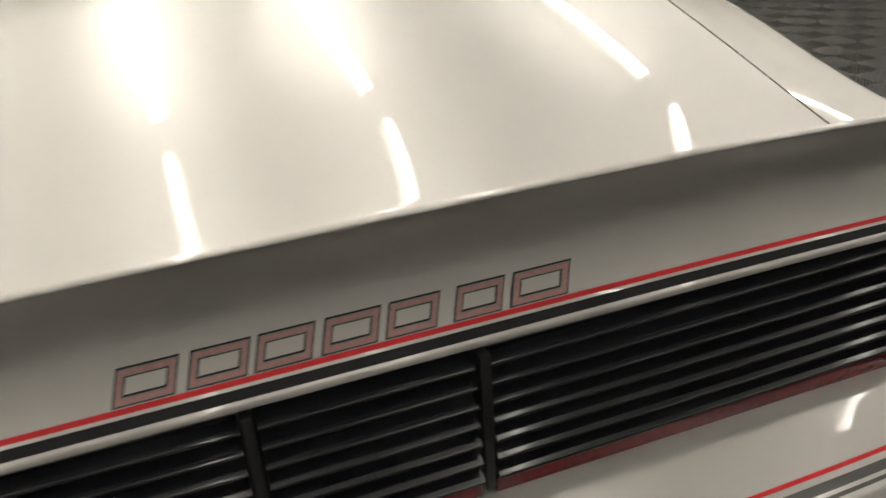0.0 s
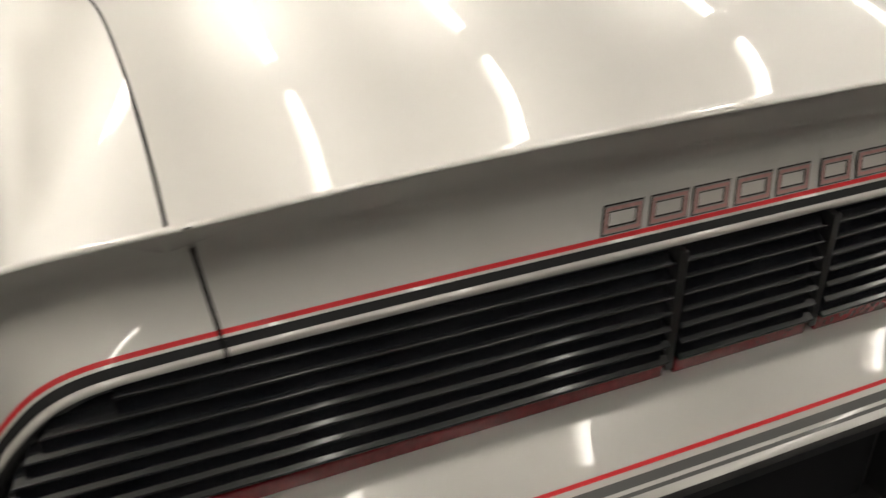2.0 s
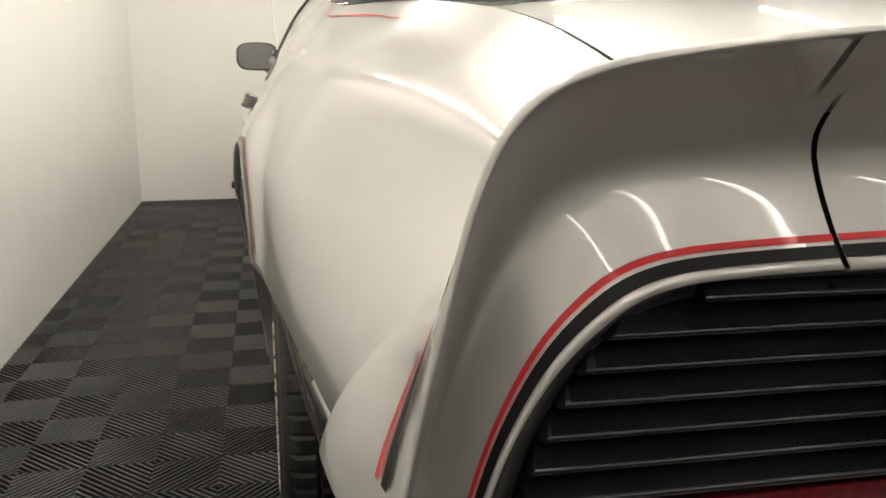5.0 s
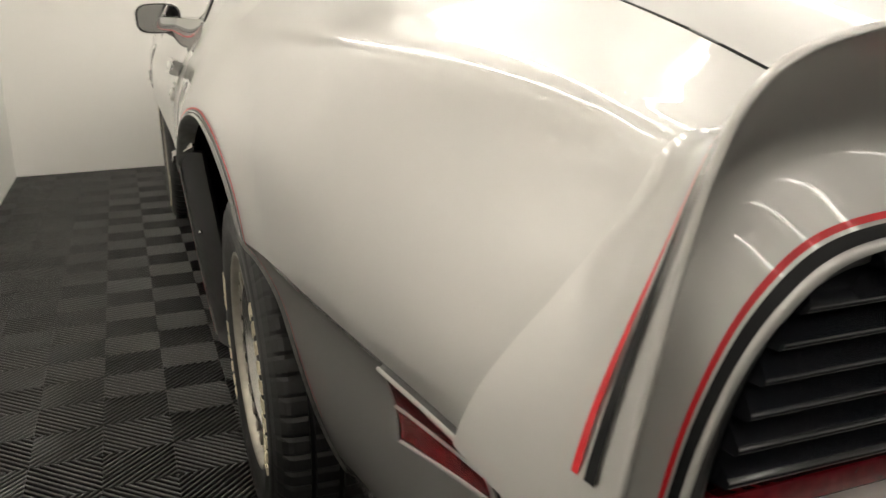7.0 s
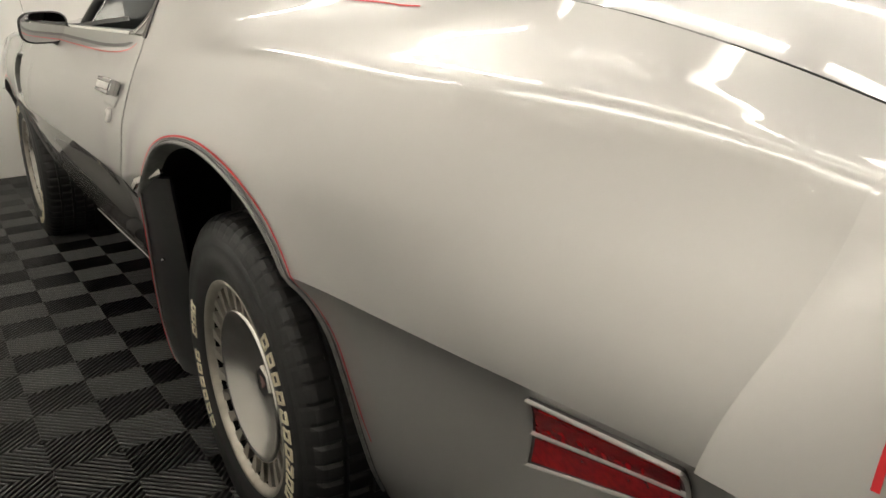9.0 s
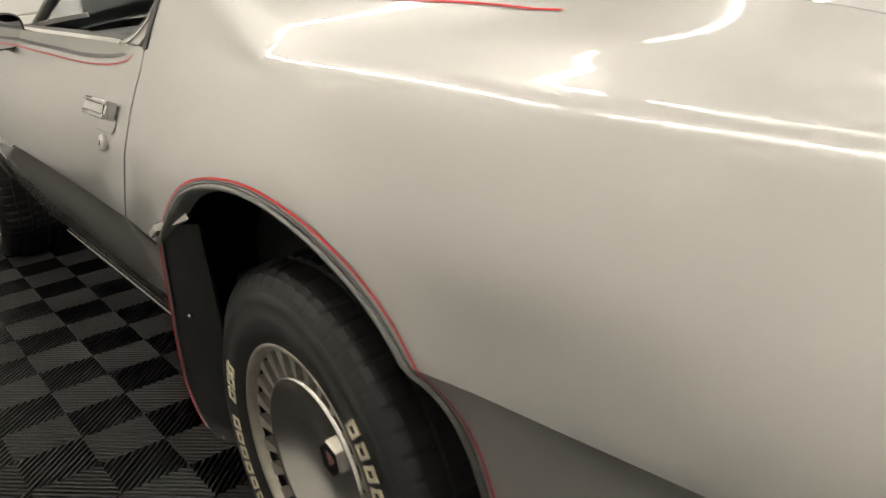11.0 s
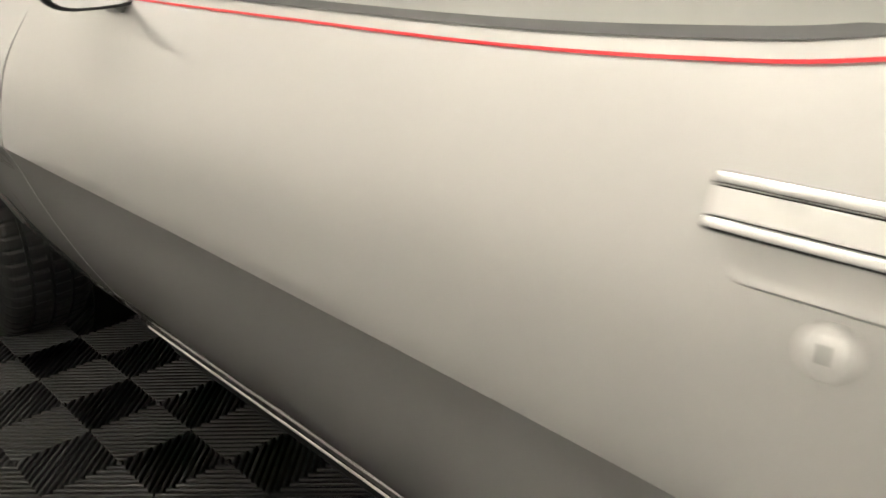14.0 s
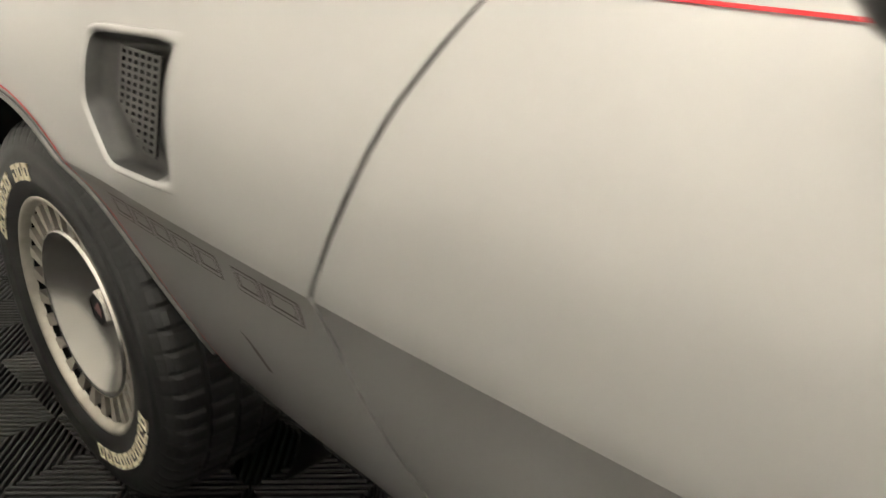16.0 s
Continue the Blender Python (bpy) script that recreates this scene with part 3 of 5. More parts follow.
# spoiler end caps wrapping down the quarter panels
ke_pts = np.array([rim_point(k, 0.0) for k in range(ke, NS)])
NE = 70
edge = resample(ke_pts, NE)
fore = []
for j in range(NE):
    s = j / (NE - 1)
    yj = float(np.interp(s, [0, 0.45, 0.7, 0.9, 1.0], [-0.3122, -0.3122, -0.308, -0.292, -0.283]))
    proud = np.clip((s - 0.3) / 0.7, 0, 1)
    sec = upto(section(yj), 0.674)[::-1]
    sec = np.vstack([[-0.562, float(INNER_Z(yj))], sec[sec[:, 0] < -0.575]])
    l = np.r_[0, np.cumsum(np.linalg.norm(np.diff(sec, axis=0), axis=1))]
    # the lip's share of length tells how far down the section
    q = np.array([np.interp(s * l[-1], l, sec[:, 0]), np.interp(s * l[-1], l, sec[:, 1])])
    fore.append((q[0] - 0.024 * proud ** 2.0, yj, q[1]))
fore = np.array(fore)
gg = np.linspace(0, 1, 22)
cap = np.array([[(fore[j, 0] + (edge[j, 0] - fore[j, 0]) * g ** 1.6, fore[j, 1] + (edge[j, 1] + 0.0045 - fore[j, 1]) * g, fore[j, 2] + (edge[j, 2] - fore[j, 2]) * g ** 1.8) for g in gg] for j in range(NE)])
# the cap's inner edge lies along the boot lid
first = np.array([deck_point(-(float(INNER_X(p[1])) - 0.0038), p[1]) - np.array([0.005, 0, 0]) for p in cap[0]])
push = first - cap[0]
for j in range(16):
    cap[j] += push * (1 - j / 16) ** 2
end = np.concatenate([lip_edge(ke, NS - 1), rim_grid(ke, NS - 1, GS)], 1)
roll = end[:, -1:, :] + np.array([[[0, 0.004, -0.002], [0, 0.014, -0.002], [0, 0.03, -0.001]]])
end = np.concatenate([end, roll], 1)
v1, f1, _ = sheet([cap], 0.016, False, "last sides")
v2, f2, _ = sheet([end], 0, False)
caps = both("spoiler_end_cap", list(v1) + list(v2), list(f1) + [tuple(i + len(v1) for i in q) for q in f2], SILVER, "silver end of the spoiler wrapping down the quarter")


# dark gutter under the boot lid's side joints
rows = []
for y in np.linspace(-0.38, DECK_FRONT, 50):
    p = deck_point(-(float(INNER_X(y)) - 0.0038), y)
    d = 0.008 * min(1, max(0.15, (y + 0.4) / 0.12))
    rows.append([p + np.array([-0.0034, 0, -0.0006]), p + np.array([-0.0034, 0, -d]), p + np.array([0.006, 0, -d])])
v, f, _ = sheet([np.array(rows)], 0, True)
both("gutter", v, f, DARK)
# dark backing behind the joint of spoiler and end cap
back = rim_grid(kc - 2, ke + 2, GS)
back = back[:, [i for i, g in enumerate(GS) if g >= 0.06], :] + np.array([0, 0.006, 0])
v, f, _ = sheet([back], 0, False)
both("joint_backing", v, f, DARK)


# a short upright pinstripe on the outer side of each end cap
for name, d0, d1, mat in (("red_stripe", 0.0265, 0.0325, RED), ("dark_stripe", 0.0125, 0.0215, BLACK_STRIPE)):
    rows = []
    out = normals(cap)
    out = np.where(out[:, :, :1] > 0, -out, out)
    for j in range(NE):
        l = np.r_[0, np.cumsum(np.linalg.norm(np.diff(cap[j][::-1], axis=0), axis=1))]
        if cap[j, -1, 2] > 0.925:
            continue
        if cap[j, -1, 2] < 0.706:
            break
        rows.append([[np.interp(d, l, cap[j][::-1, k]) + out[j, -4, k] * 0.0018 for k in range(3)] for d in (d0, d1)])
    v, f, _ = sheet([np.array(rows)], 0, True)
    both(name, v, f, mat)


# stripes round the lamps
def rim_stripe(name, g0, g1, mat, k0, k1):
    a = np.array([[rim_point(k, g, 0.0012) for g in (g0, (g0 + g1) / 2, g1)] for k in range(k0, k1 + 1)])
    return a


STRIPES = (("red_stripe", 0.866, 0.893, RED), ("black_stripe", 0.909, 0.957, BLACK_STRIPE))
for name, g0, g1, mat in STRIPES:
    a = rim_stripe(name, g0, g1, mat, 0, kc)
    b = a[::-1].copy()
    b[:, :, 0] *= -1
    v, f, _ = sheet([np.vstack([b[:-1], a])], 0, True)
    obj(name, v, f, mat, spoiler)
    v, f, _ = sheet([rim_stripe(name, g0, g1, mat, ke, NS - 1)], 0, True)
    both(name, v, f, mat)

# ---- tail lamps ----
OPEN_Z = 0.682


def lean(z):
    """The lamps lean out towards their foot."""
    return -0.010 - (0.83 - z) * 0.09


def open_x(z):
    """Half-width of the lamp opening at a height."""
    return float(np.interp(z, RIM[::-1, 3], -RIM[::-1, 2])) if z < 0.829 else 0.58


bm = bmesh.new()
box(bm, (-0.73, -0.345, 0.64), (0.73, -0.335, 0.75))
box(bm, (-0.68, -0.345, 0.75), (0.68, -0.335, 0.83))
part("lamp_back", bm, DARK, car)


def slat_mesh(x0, x1l, x1h, z, h):
    """One louvred slat of smoked lens, sloping back to a fine lit edge."""
    tip = [(-0.4185 - 0.0022 * math.cos(a), z + 0.0030 + 0.0022 * math.sin(a)) for a in np.radians([-90, -60, -30, 0, 25, 50, 68])]
    prof = [(-0.398, z)] + tip + [(-0.405, z + h - 0.0045), (-0.399, z + h - 0.002), (-0.392, z + h - 0.0005), (-0.385, z + h), (-0.385, z)]
    verts, faces = [], []
    for xx in (0, 1):
        for y, zz in prof:
            t = (zz - z) / h
            verts.append((x0 if xx == 0 else x1l + (x1h - x1l) * t, y + lean(z), zz + (0.006 if xx and x1l < -0.2 else 0)))
    n = len(prof)
    for k in range(n):
        faces.append((k, (k + 1) % n, n + (k + 1) % n, n + k))
    faces += [tuple(range(n))[::-1], tuple(range(n, 2 * n))]
    return verts, faces


PITCH = 0.0203
SLATS = 7
lamps = []
for side in (-1, 1):
    lamp = None
    # black frame that follows the opening's edge
    fr = []
    for k in range(0, NS, 3):
        fr.append(RIM[k, 2:])
    fr = np.array(fr)
    t = np.gradient(fr, axis=0)
    t /= np.linalg.norm(t, axis=1)[:, None]
    nn = np.stack([-t[:, 1], t[:, 0]], 1)
    nn = np.where((nn @ np.array([0.0, -1.0]))[:, None] + (nn @ np.array([1.0, 0.0]))[:, None] > 0, nn, -nn)
    rows = []
    sel = fr[:, 0] < -0.094
    for p, m in zip(fr[sel], nn[sel]):
        a, b = p, p + m * 0.016
        l0 = lean(a[1])
        rows.append([(a[0], -0.40 + l0, a[1]), (a[0] + m[0] * 0.003, -0.412 + l0, a[1] + m[1] * 0.003), (b[0] - m[0] * 0.004, -0.409 + l0, b[1] - m[1] * 0.004), (b[0], -0.402 + l0, b[1]), (b[0], -0.38, b[1])])
    v, f, _ = sheet([np.array(rows)], 0, True)
    if side > 0:
        v, f = mirrored(v, f)
    lamp = obj("tail_lamp", v, f, BLACK, car, "black louvred tail lamp with a red lower lens")
    lamps.append(lamp)
    for s in range(SLATS):
        z = OPEN_Z + 0.014 + s * PITCH * 0.93
        h = PITCH * 0.86
        e0, e1 = open_x(z) - 0.018, open_x(min(z + h, 0.826)) - 0.020
        if z + h > 0.815:
            e1 = e0 = min(e0, 0.63)
        v, f = slat_mesh(-0.104, -e0, -e1, z, h)
        if side > 0:
            v, f = mirrored(v, f)
        obj("slat", v, f, SLAT, lamp).data.set_sharp_from_angle(angle=radians(40))
    bm = bmesh.new()
    box(bm, (min(side * 0.104, side * 0.745), -0.434, OPEN_Z - 0.007), (max(side * 0.104, side * 0.745), -0.38, OPEN_Z + 0.0105), 0.002)
    part("red_lens", bm, DARK_LENS, lamp, "dark red lens strip")
    bm = bmesh.new()
    box(bm, (side * 0.098 - 0.0045, -0.436, OPEN_Z + 0.002), (side * 0.098 + 0.0045, -0.37, 0.826), 0.001)
    part("divider", bm, BLACK, lamp)

bm = bmesh.new()
box(bm, (-0.0925, -0.412, OPEN_Z + 0.002), (0.0925, -0.375, 0.824))
flap = part("fuel_flap", bm, BLACK, car, "black louvred filler flap between the tail lamps")
for s in range(SLATS):
    z = OPEN_Z + 0.014 + s * PITCH * 0.93
    v, f = slat_mesh(-0.09, 0.09, 0.09, z, PITCH * 0.86)
    obj("slat", v, f, SLAT, flap).data.set_sharp_from_angle(angle=radians(40))
bm = bmesh.new()
box(bm, (-0.09, -0.434, OPEN_Z - 0.007), (0.09, -0.38, OPEN_Z + 0.0105), 0.002)
part("red_lens", bm, DARK_LENS, flap, "dark red lens strip")

# ---- rear bumper ----
BUMP = [(-0.40, 0.6865), (-0.44, 0.686), (-0.462, 0.6845), (-0.469, 0.682), (-0.48, 0.6765), (-0.50, 0.6655), (-0.52, 0.654), (-0.537, 0.6435), (-0.547, 0.634), (-0.5525, 0.62), (-0.554, 0.60), (-0.55, 0.52), (-0.54, 0.44), (-0.50, 0.38), (-0.45, 0.36)]
prof = spline([(y + 0.008, z - 0.010) for y, z in BUMP], 60)


def bump_back(x):
    return 0.085 * (abs(x) / 0.805) ** 7 + 0.012 * (abs(x) / 0.8) ** 2


def bump_point(x, p, proud=0.0):
    w = np.clip((-p[0] - 0.42) / 0.13, 0, 1)
    return np.array([x, p[0] + bump_back(x) * w - proud * 0.7, p[1] + proud * 0.8])


bx = np.r_[-0.805, -0.802, np.linspace(-0.795, 0.795, 60), 0.802, 0.805]
RECESS_X, RECESS_Z0, RECESS_Z1 = 0.175, 0.47, 0.622
g = np.array([[bump_point(x, p) for p in prof] for x in bx])
v, f, _ = sheet([g], 0.02, True)
# leave the number plate's recess open
vv = np.array(v)
keep = []
for q in f:
    c = vv[list(q)].mean(0)
    if abs(c[0]) < RECESS_X and RECESS_Z0 < c[2] < RECESS_Z1 and c[1] < -0.5:
        continue
    keep.append(q)
bumper = obj("rear_bumper", v, keep, SILVER, car, "silver rear bumper with red and grey stripes")
plen = np.r_[0, np.cumsum(np.linalg.norm(np.diff(prof, axis=0), axis=1))]
s0 = float(np.interp(0.508, -prof[:30, 0], plen[:30]))
for name, i0, i1, mat in (("red_stripe", 0.0, 0.0045, RED), ("grey_stripe", 0.011, 0.0205, GREY_STRIPE), ("grey_stripe", 0.0245, 0.0285, GREY_STRIPE)):
    ii = [np.array([np.interp(s0 + a, plen, prof[:, 0]), np.interp(s0 + a, plen, prof[:, 1])]) for a in np.linspace(i0, i1, 3)]
    g = np.array([[bump_point(x, p, 0.0012) for p in ii] for x in bx[2:-2]])
    v, f, _ = sheet([g], 0, True)
    obj(name, v, f, mat, bumper)
bm = bmesh.new()
for lo, hi in (((-0.18, -0.50, 0.46), (0.18, -0.49, 0.63)), ((-0.185, -0.547, 0.46), (-0.174, -0.49, 0.625)), ((0.174, -0.547, 0.46), (0.185, -0.49, 0.625)), ((-0.18, -0.546, 0.614), (0.18, -0.49, 0.625)), ((-0.18, -0.542, 0.46), (0.18, -0.49, 0.472))):
    box(bm, lo, hi)
part("plate_recess", bm, BLACK, bumper)
bm = bmesh.new()
box(bm, (-0.152, -0.512, 0.475), (0.152, -0.507, 0.612), 0.002)
plate = part("plate", bm, BLACK_STRIPE, bumper, "black dealer plate with pale lettering bars")
for k, (a, b, m) in enumerate(((-0.09, -0.07, LENS_RED), (-0.055, 0.10, WHITE))):
    bm = bmesh.new()
    box(bm, (a, -0.5145, 0.585), (b, -0.5118, 0.598))
    part("bar", bm, m, plate)
bm = bmesh.new()
box(bm, (-0.79, -0.44, 0.3), (0.79, 0.12, 0.37), 0.02)
part("underbody", bm, DARK, car)
bm = bmesh.new()
box(bm, (-0.60, 0.1, 0.17), (0.60, 4.4, 0.30), 0.02)
part("underbody", bm, DARK, car)

# ---- wheels ----
def tyre_parts(parent):
    """Tyre, rim, vanes, dish and centre cap of a wheel that faces -x, centred on its hub."""
    prof = [(-0.07, 0.188), (-0.092, 0.196), (-0.1, 0.2), (-0.106, 0.212), (-0.1115, 0.235), (-0.1125, 0.255), (-0.1105, 0.258), (-0.111, 0.275), (-0.109, 0.292), (-0.1075, 0.293), (-0.103, 0.305), (-0.095, 0.317), (-0.086, 0.3245)]
    tread = [(-0.078, 0.3275), (-0.052, 0.330), (-0.050, 0.330), (-0.044, 0.3305), (-0.042, 0.3305), (-0.006, 0.332), (-0.004, 0.332), (0.004, 0.332), (0.006, 0.332), (0.042, 0.3305), (0.044, 0.3305), (0.050, 0.330), (0.052, 0.330), (0.078, 0.3275)]
    back = [(-d, r) for d, r in prof[::-1]]
    P = prof + tread + back
    steps, n0, n1 = 300, len(prof), len(prof) + len(tread)
    groove = {n0 + 2, n0 + 3, n0 + 6, n0 + 7, n0 + 10, n0 + 11}
    verts, faces = [], []
    for k in range(steps):
        a = 2 * math.pi * k / steps
        for i, (d, r) in enumerate(P):
            rr = r
            if i in groove:
                rr -= 0.007
            elif n0 - 3 <= i < n1 + 3 and (k + (2 if i > (n0 + n1) / 2 else 0)) % 5 < 1:
                rr -= 0.004 if n0 - 1 <= i <= n1 else 0.0015
            verts.append((d, rr * math.cos(a), rr * math.sin(a)))
    m = len(P)
    for k in range(steps):
        k2 = (k + 1) % steps
        for b in range(m - 1):
            faces.append((k * m + b, k * m + b + 1, k2 * m + b + 1, k2 * m + b))
    tyre = obj("tyre", verts, faces, RUBBER, parent, "black tyre with raised pale lettering marks")
    for i, poly in enumerate(tyre.data.polygons):
        poly.use_smooth = not n0 - 4 <= i % (m - 1) < n1 + 3
    # raised marks on the sidewall, in two arcs
    for centre, count, step in ((math.radians(62), 10, 7.2), (math.radians(242), 10, 6.6)):
        for k in range(count):
            if count == 10 and step == 6.6 and k == 6:
                continue
            a = centre + math.radians((k - (count - 1) / 2) * step)
            bm = bmesh.new()
            hw = 0.0115
            r0, r1 = 0.236, 0.264
            # an outlined block: four thin bars
            for lo, hi in (((-hw, r0), (-hw + 0.006, r1)), ((hw - 0.006, r0), (hw, r1)), ((-hw, r1 - 0.007), (hw, r1)), ((-hw, r0), (hw, r0 + 0.007))):
                if k % 3 == 1 and lo[1] == r0 and hi[1] == r1 and lo[0] > 0:
                    lo, hi = (lo[0], r0), (hi[0], r0 + 0.016)
                box(bm, (-0.1136, lo[0], lo[1]), (-0.1085, hi[0], hi[1]), 0.0012)
            bmesh.ops.transform(bm, matrix=Matrix.Rotation(a, 4, "X"), verts=bm.verts)
            part("mark", bm, LETTER, tyre)
    # rim, set a little back from the bulging sidewall
    v, f = lathe([(-0.082, 0.210), (-0.100, 0.210), (-0.104, 0.208), (-0.105, 0.203), (-0.102, 0.198), (-0.096, 0.195), (-0.088, 0.192)], 72)
    rim = obj("rim", v, f, ALLOY, parent, "cast alloy rim with fine vanes")
    # near-black disc painted as the shade behind the vanes
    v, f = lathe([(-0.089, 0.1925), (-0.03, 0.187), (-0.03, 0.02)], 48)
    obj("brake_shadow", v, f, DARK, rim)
    for k in range(26):
        a = 2 * math.pi * k / 26
        bm = bmesh.new()
        pts = [(-0.091, -0.016, 0.1935), (-0.091, 0.008, 0.1935), (-0.086, 0.009, 0.143), (-0.086, 0.002, 0.143)]
        back = [(-0.055, y * 0.8, r) for _, y, r in pts]
        vs = [bm.verts.new(p) for p in pts + back]
        for q in ((0, 1, 2, 3), (7, 6, 5, 4), (0, 4, 5, 1), (1, 5, 6, 2), (2, 6, 7, 3), (3, 7, 4, 0)):
            bm.faces.new([vs[i] for i in q])
        bmesh.ops.transform(bm, matrix=Matrix.Rotation(a, 4, "X"), verts=bm.verts)
        part("vane", bm, ALLOY, rim)
    v, f = lathe([(-0.05, 0.149), (-0.084, 0.149), (-0.090, 0.147), (-0.091, 0.143), (-0.087, 0.137), (-0.066, 0.105), (-0.053, 0.075), (-0.048, 0.05), (-0.048, 0.002)], 72)
    obj("dish", v, f, POLISHED, rim, "smooth machined dish")
    v, f = lathe([(-0.045, 0.034), (-0.058, 0.033), (-0.062, 0.031), (-0.062, 0.030), (-0.0605, 0.0285), (-0.0605, 0.001)], 6)
    cap = obj("centre_cap", v, f, [POLISHED, BLACK_STRIPE], rim, "black centre cap with a red mark", [1 if i % 5 >= 3 else 0 for i in range(len(f))], False)
    bm = bmesh.new()
    for lo, hi in (((-0.004, -0.018), (0.004, 0.016)), ((-0.018, 0.004), (0.018, 0.012)), ((-0.012, -0.008), (0.012, 0.0))):
        box(bm, (-0.0616, lo[0] * 0.7, lo[1] * 0.7), (-0.0602, hi[0] * 0.7, hi[1] * 0.7))
    part("mark", bm, DECAL_RED, rim)


def wheel(x, y, turn):
    w = new("wheel")
    w.parent = car
    w.location = (x, y, HUB_Z)
    w.rotation_euler = (radians(turn), 0, 0 if x < 0 else math.pi)
    tagged(w, "wide black tyre on a cast turbine wheel")
    return w


WHEEL_X = 0.765
w1 = wheel(-WHEEL_X, REAR_Y, 20)
tyre_parts(w1)
for x, y, turn in ((-WHEEL_X, FRONT_Y, 80), (WHEEL_X, REAR_Y, 0), (WHEEL_X, FRONT_Y, 0)):
    c = copy_thing(w1, pose(x, y, HUB_Z, turn, 0, 0 if x < 0 else 180))

# dark wheel wells, their deep shade put into the near-black colour
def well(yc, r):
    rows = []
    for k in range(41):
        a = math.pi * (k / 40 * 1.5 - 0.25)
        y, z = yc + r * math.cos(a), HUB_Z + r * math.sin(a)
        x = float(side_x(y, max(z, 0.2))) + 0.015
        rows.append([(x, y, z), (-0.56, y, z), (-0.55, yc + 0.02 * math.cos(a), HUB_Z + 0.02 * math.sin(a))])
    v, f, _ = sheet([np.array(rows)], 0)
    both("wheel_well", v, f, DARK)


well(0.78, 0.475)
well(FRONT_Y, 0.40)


# lips and pinstripes of the wheel openings
RED_REAR = spline([(0.338, 0.40), (0.335, 0.5), (0.340, 0.565), (0.358, 0.625), (0.40, 0.689), (0.461, 0.739), (0.56, 0.7815), (0.70, 0.806), (0.83, 0.799), (0.905, 0.777), (0.952, 0.746), (0.992, 0.711), (1.01, 0.69)], 90)
RED_FRONT = ARCH_FRONT + np.stack([-np.gradient(ARCH_FRONT[:, 1]), np.gradient(ARCH_FRONT[:, 0])], 1) / np.linalg.norm(np.gradient(ARCH_FRONT, axis=0), axis=1)[:, None] * 0.013


def arch_trim(arch, k0, k1, red, wide):
    a = arch[k0:k1]
    c = np.array([arch[:, 0].mean(), 0.33])
    rows, dark = [], []
    for y, z in a:
        p, n = on_side(y, z, 0.002)
        d = np.array([0, c[0] - y, c[1] - z])
        d /= np.linalg.norm(d)
        w = wide(y)
        e = [on_side(*(np.array([y, z]) - d[1:] * s), 0.0016)[0] for s in (w, w * 0.5, 0.006)]
        dark.append(e)
        rows.append([p - d * 0.003 - n * 0.001, p - d * 0.0015 + n * 0.003, p + d * 0.0015 + n * 0.003, p + d * 0.004 - n * 0.004, p + d * 0.005 - n * 0.03])
    v, f, _ = sheet([np.array(rows)], 0, False)
    both("arch_lip", v, f, TRIM)
    v, f, _ = sheet([np.array(dark)], 0, False)
    both("dark_stripe", v, f, GREY_STRIPE)
    v, f, _ = sheet([side_band(red, 0.0031, 0.0016)], 0, False)
    both("red_stripe", v, f, RED)


arch_trim(ARCH_REAR, 4, 98, RED_REAR, lambda y: 0.0095)
arch_trim(ARCH_FRONT, 4, 76, RED_FRONT[2:76], lambda y: 0.008)

# spats ahead of the rear wheels, hanging from a clip on the arch
SPAT_FORE = curve([0.24, 0.255, 0.29, 0.333, 0.388, 0.44, 0.50, 0.56, 0.611, 0.674, 0.71], [1.11, 1.16, 1.184, 1.187, 1.170, 1.150, 1.120, 1.09, 1.065, 1.035, 1.018])
SPAT_AFT = curve([0.24, 0.30, 0.40, 0.50, 0.60, 0.66, 0.71], [1.02, 1.02, 1.03, 1.01, 0.985, 0.972, 0.955])


def spat_x(z):
    return -0.945 + (0.66 - z) * 0.12


rows = []
for z in np.linspace(0.70, 0.241, 26):
    y0, y1 = float(SPAT_FORE(z)), float(SPAT_AFT(z))
    rows.append([(spat_x(z) + 0.004 + 0.045 * u ** 1.5, y0 + (y1 - y0) * u, z) for u in (0, 0.04, 0.2, 0.4, 0.7, 0.96, 1)])
v, f, _ = sheet([np.array(rows)], 0.010, False)
spats = both("mud_spat", v, f, BLACK, "black plastic spat ahead of the rear tyre")
# its front edge carries a bright bead and a red stripe
for name, a, b, mat in (("bead", 0.007, 0.013, TRIM), ("red_stripe", 0.0, 0.004, RED)):
    rows = []
    for z in np.linspace(0.672, 0.25, 30):
        y0 = float(SPAT_FORE(z))
        x0 = spat_x(z) + 0.002
        rows.append([(x0 + 0.001, y0 - a, z), (x0 - 0.0015, y0 - (a + b) / 2, z), (x0 + 0.001, y0 - b, z)])
    v, f, _ = sheet([np.array(rows)], 0.003, False)
    for sgn in (0, 1):
        if sgn:
            v, f = mirrored(v, f)
        obj(name, v, f, mat, spats[sgn])
for x, y, z in ((-0.931, 1.022, 0.668), (-0.912, 1.055, 0.516)):
    for sgn, par in ((-1, spats[0]), (1, spats[1])):
        bm = bmesh.new()
        bmesh.ops.create_uvsphere(bm, u_segments=10, v_segments=6, radius=0.0045)
        bmesh.ops.translate(bm, verts=bm.verts, vec=(-sgn * x, y, z))
        part("screw", bm, CHROME, par, smooth=True)
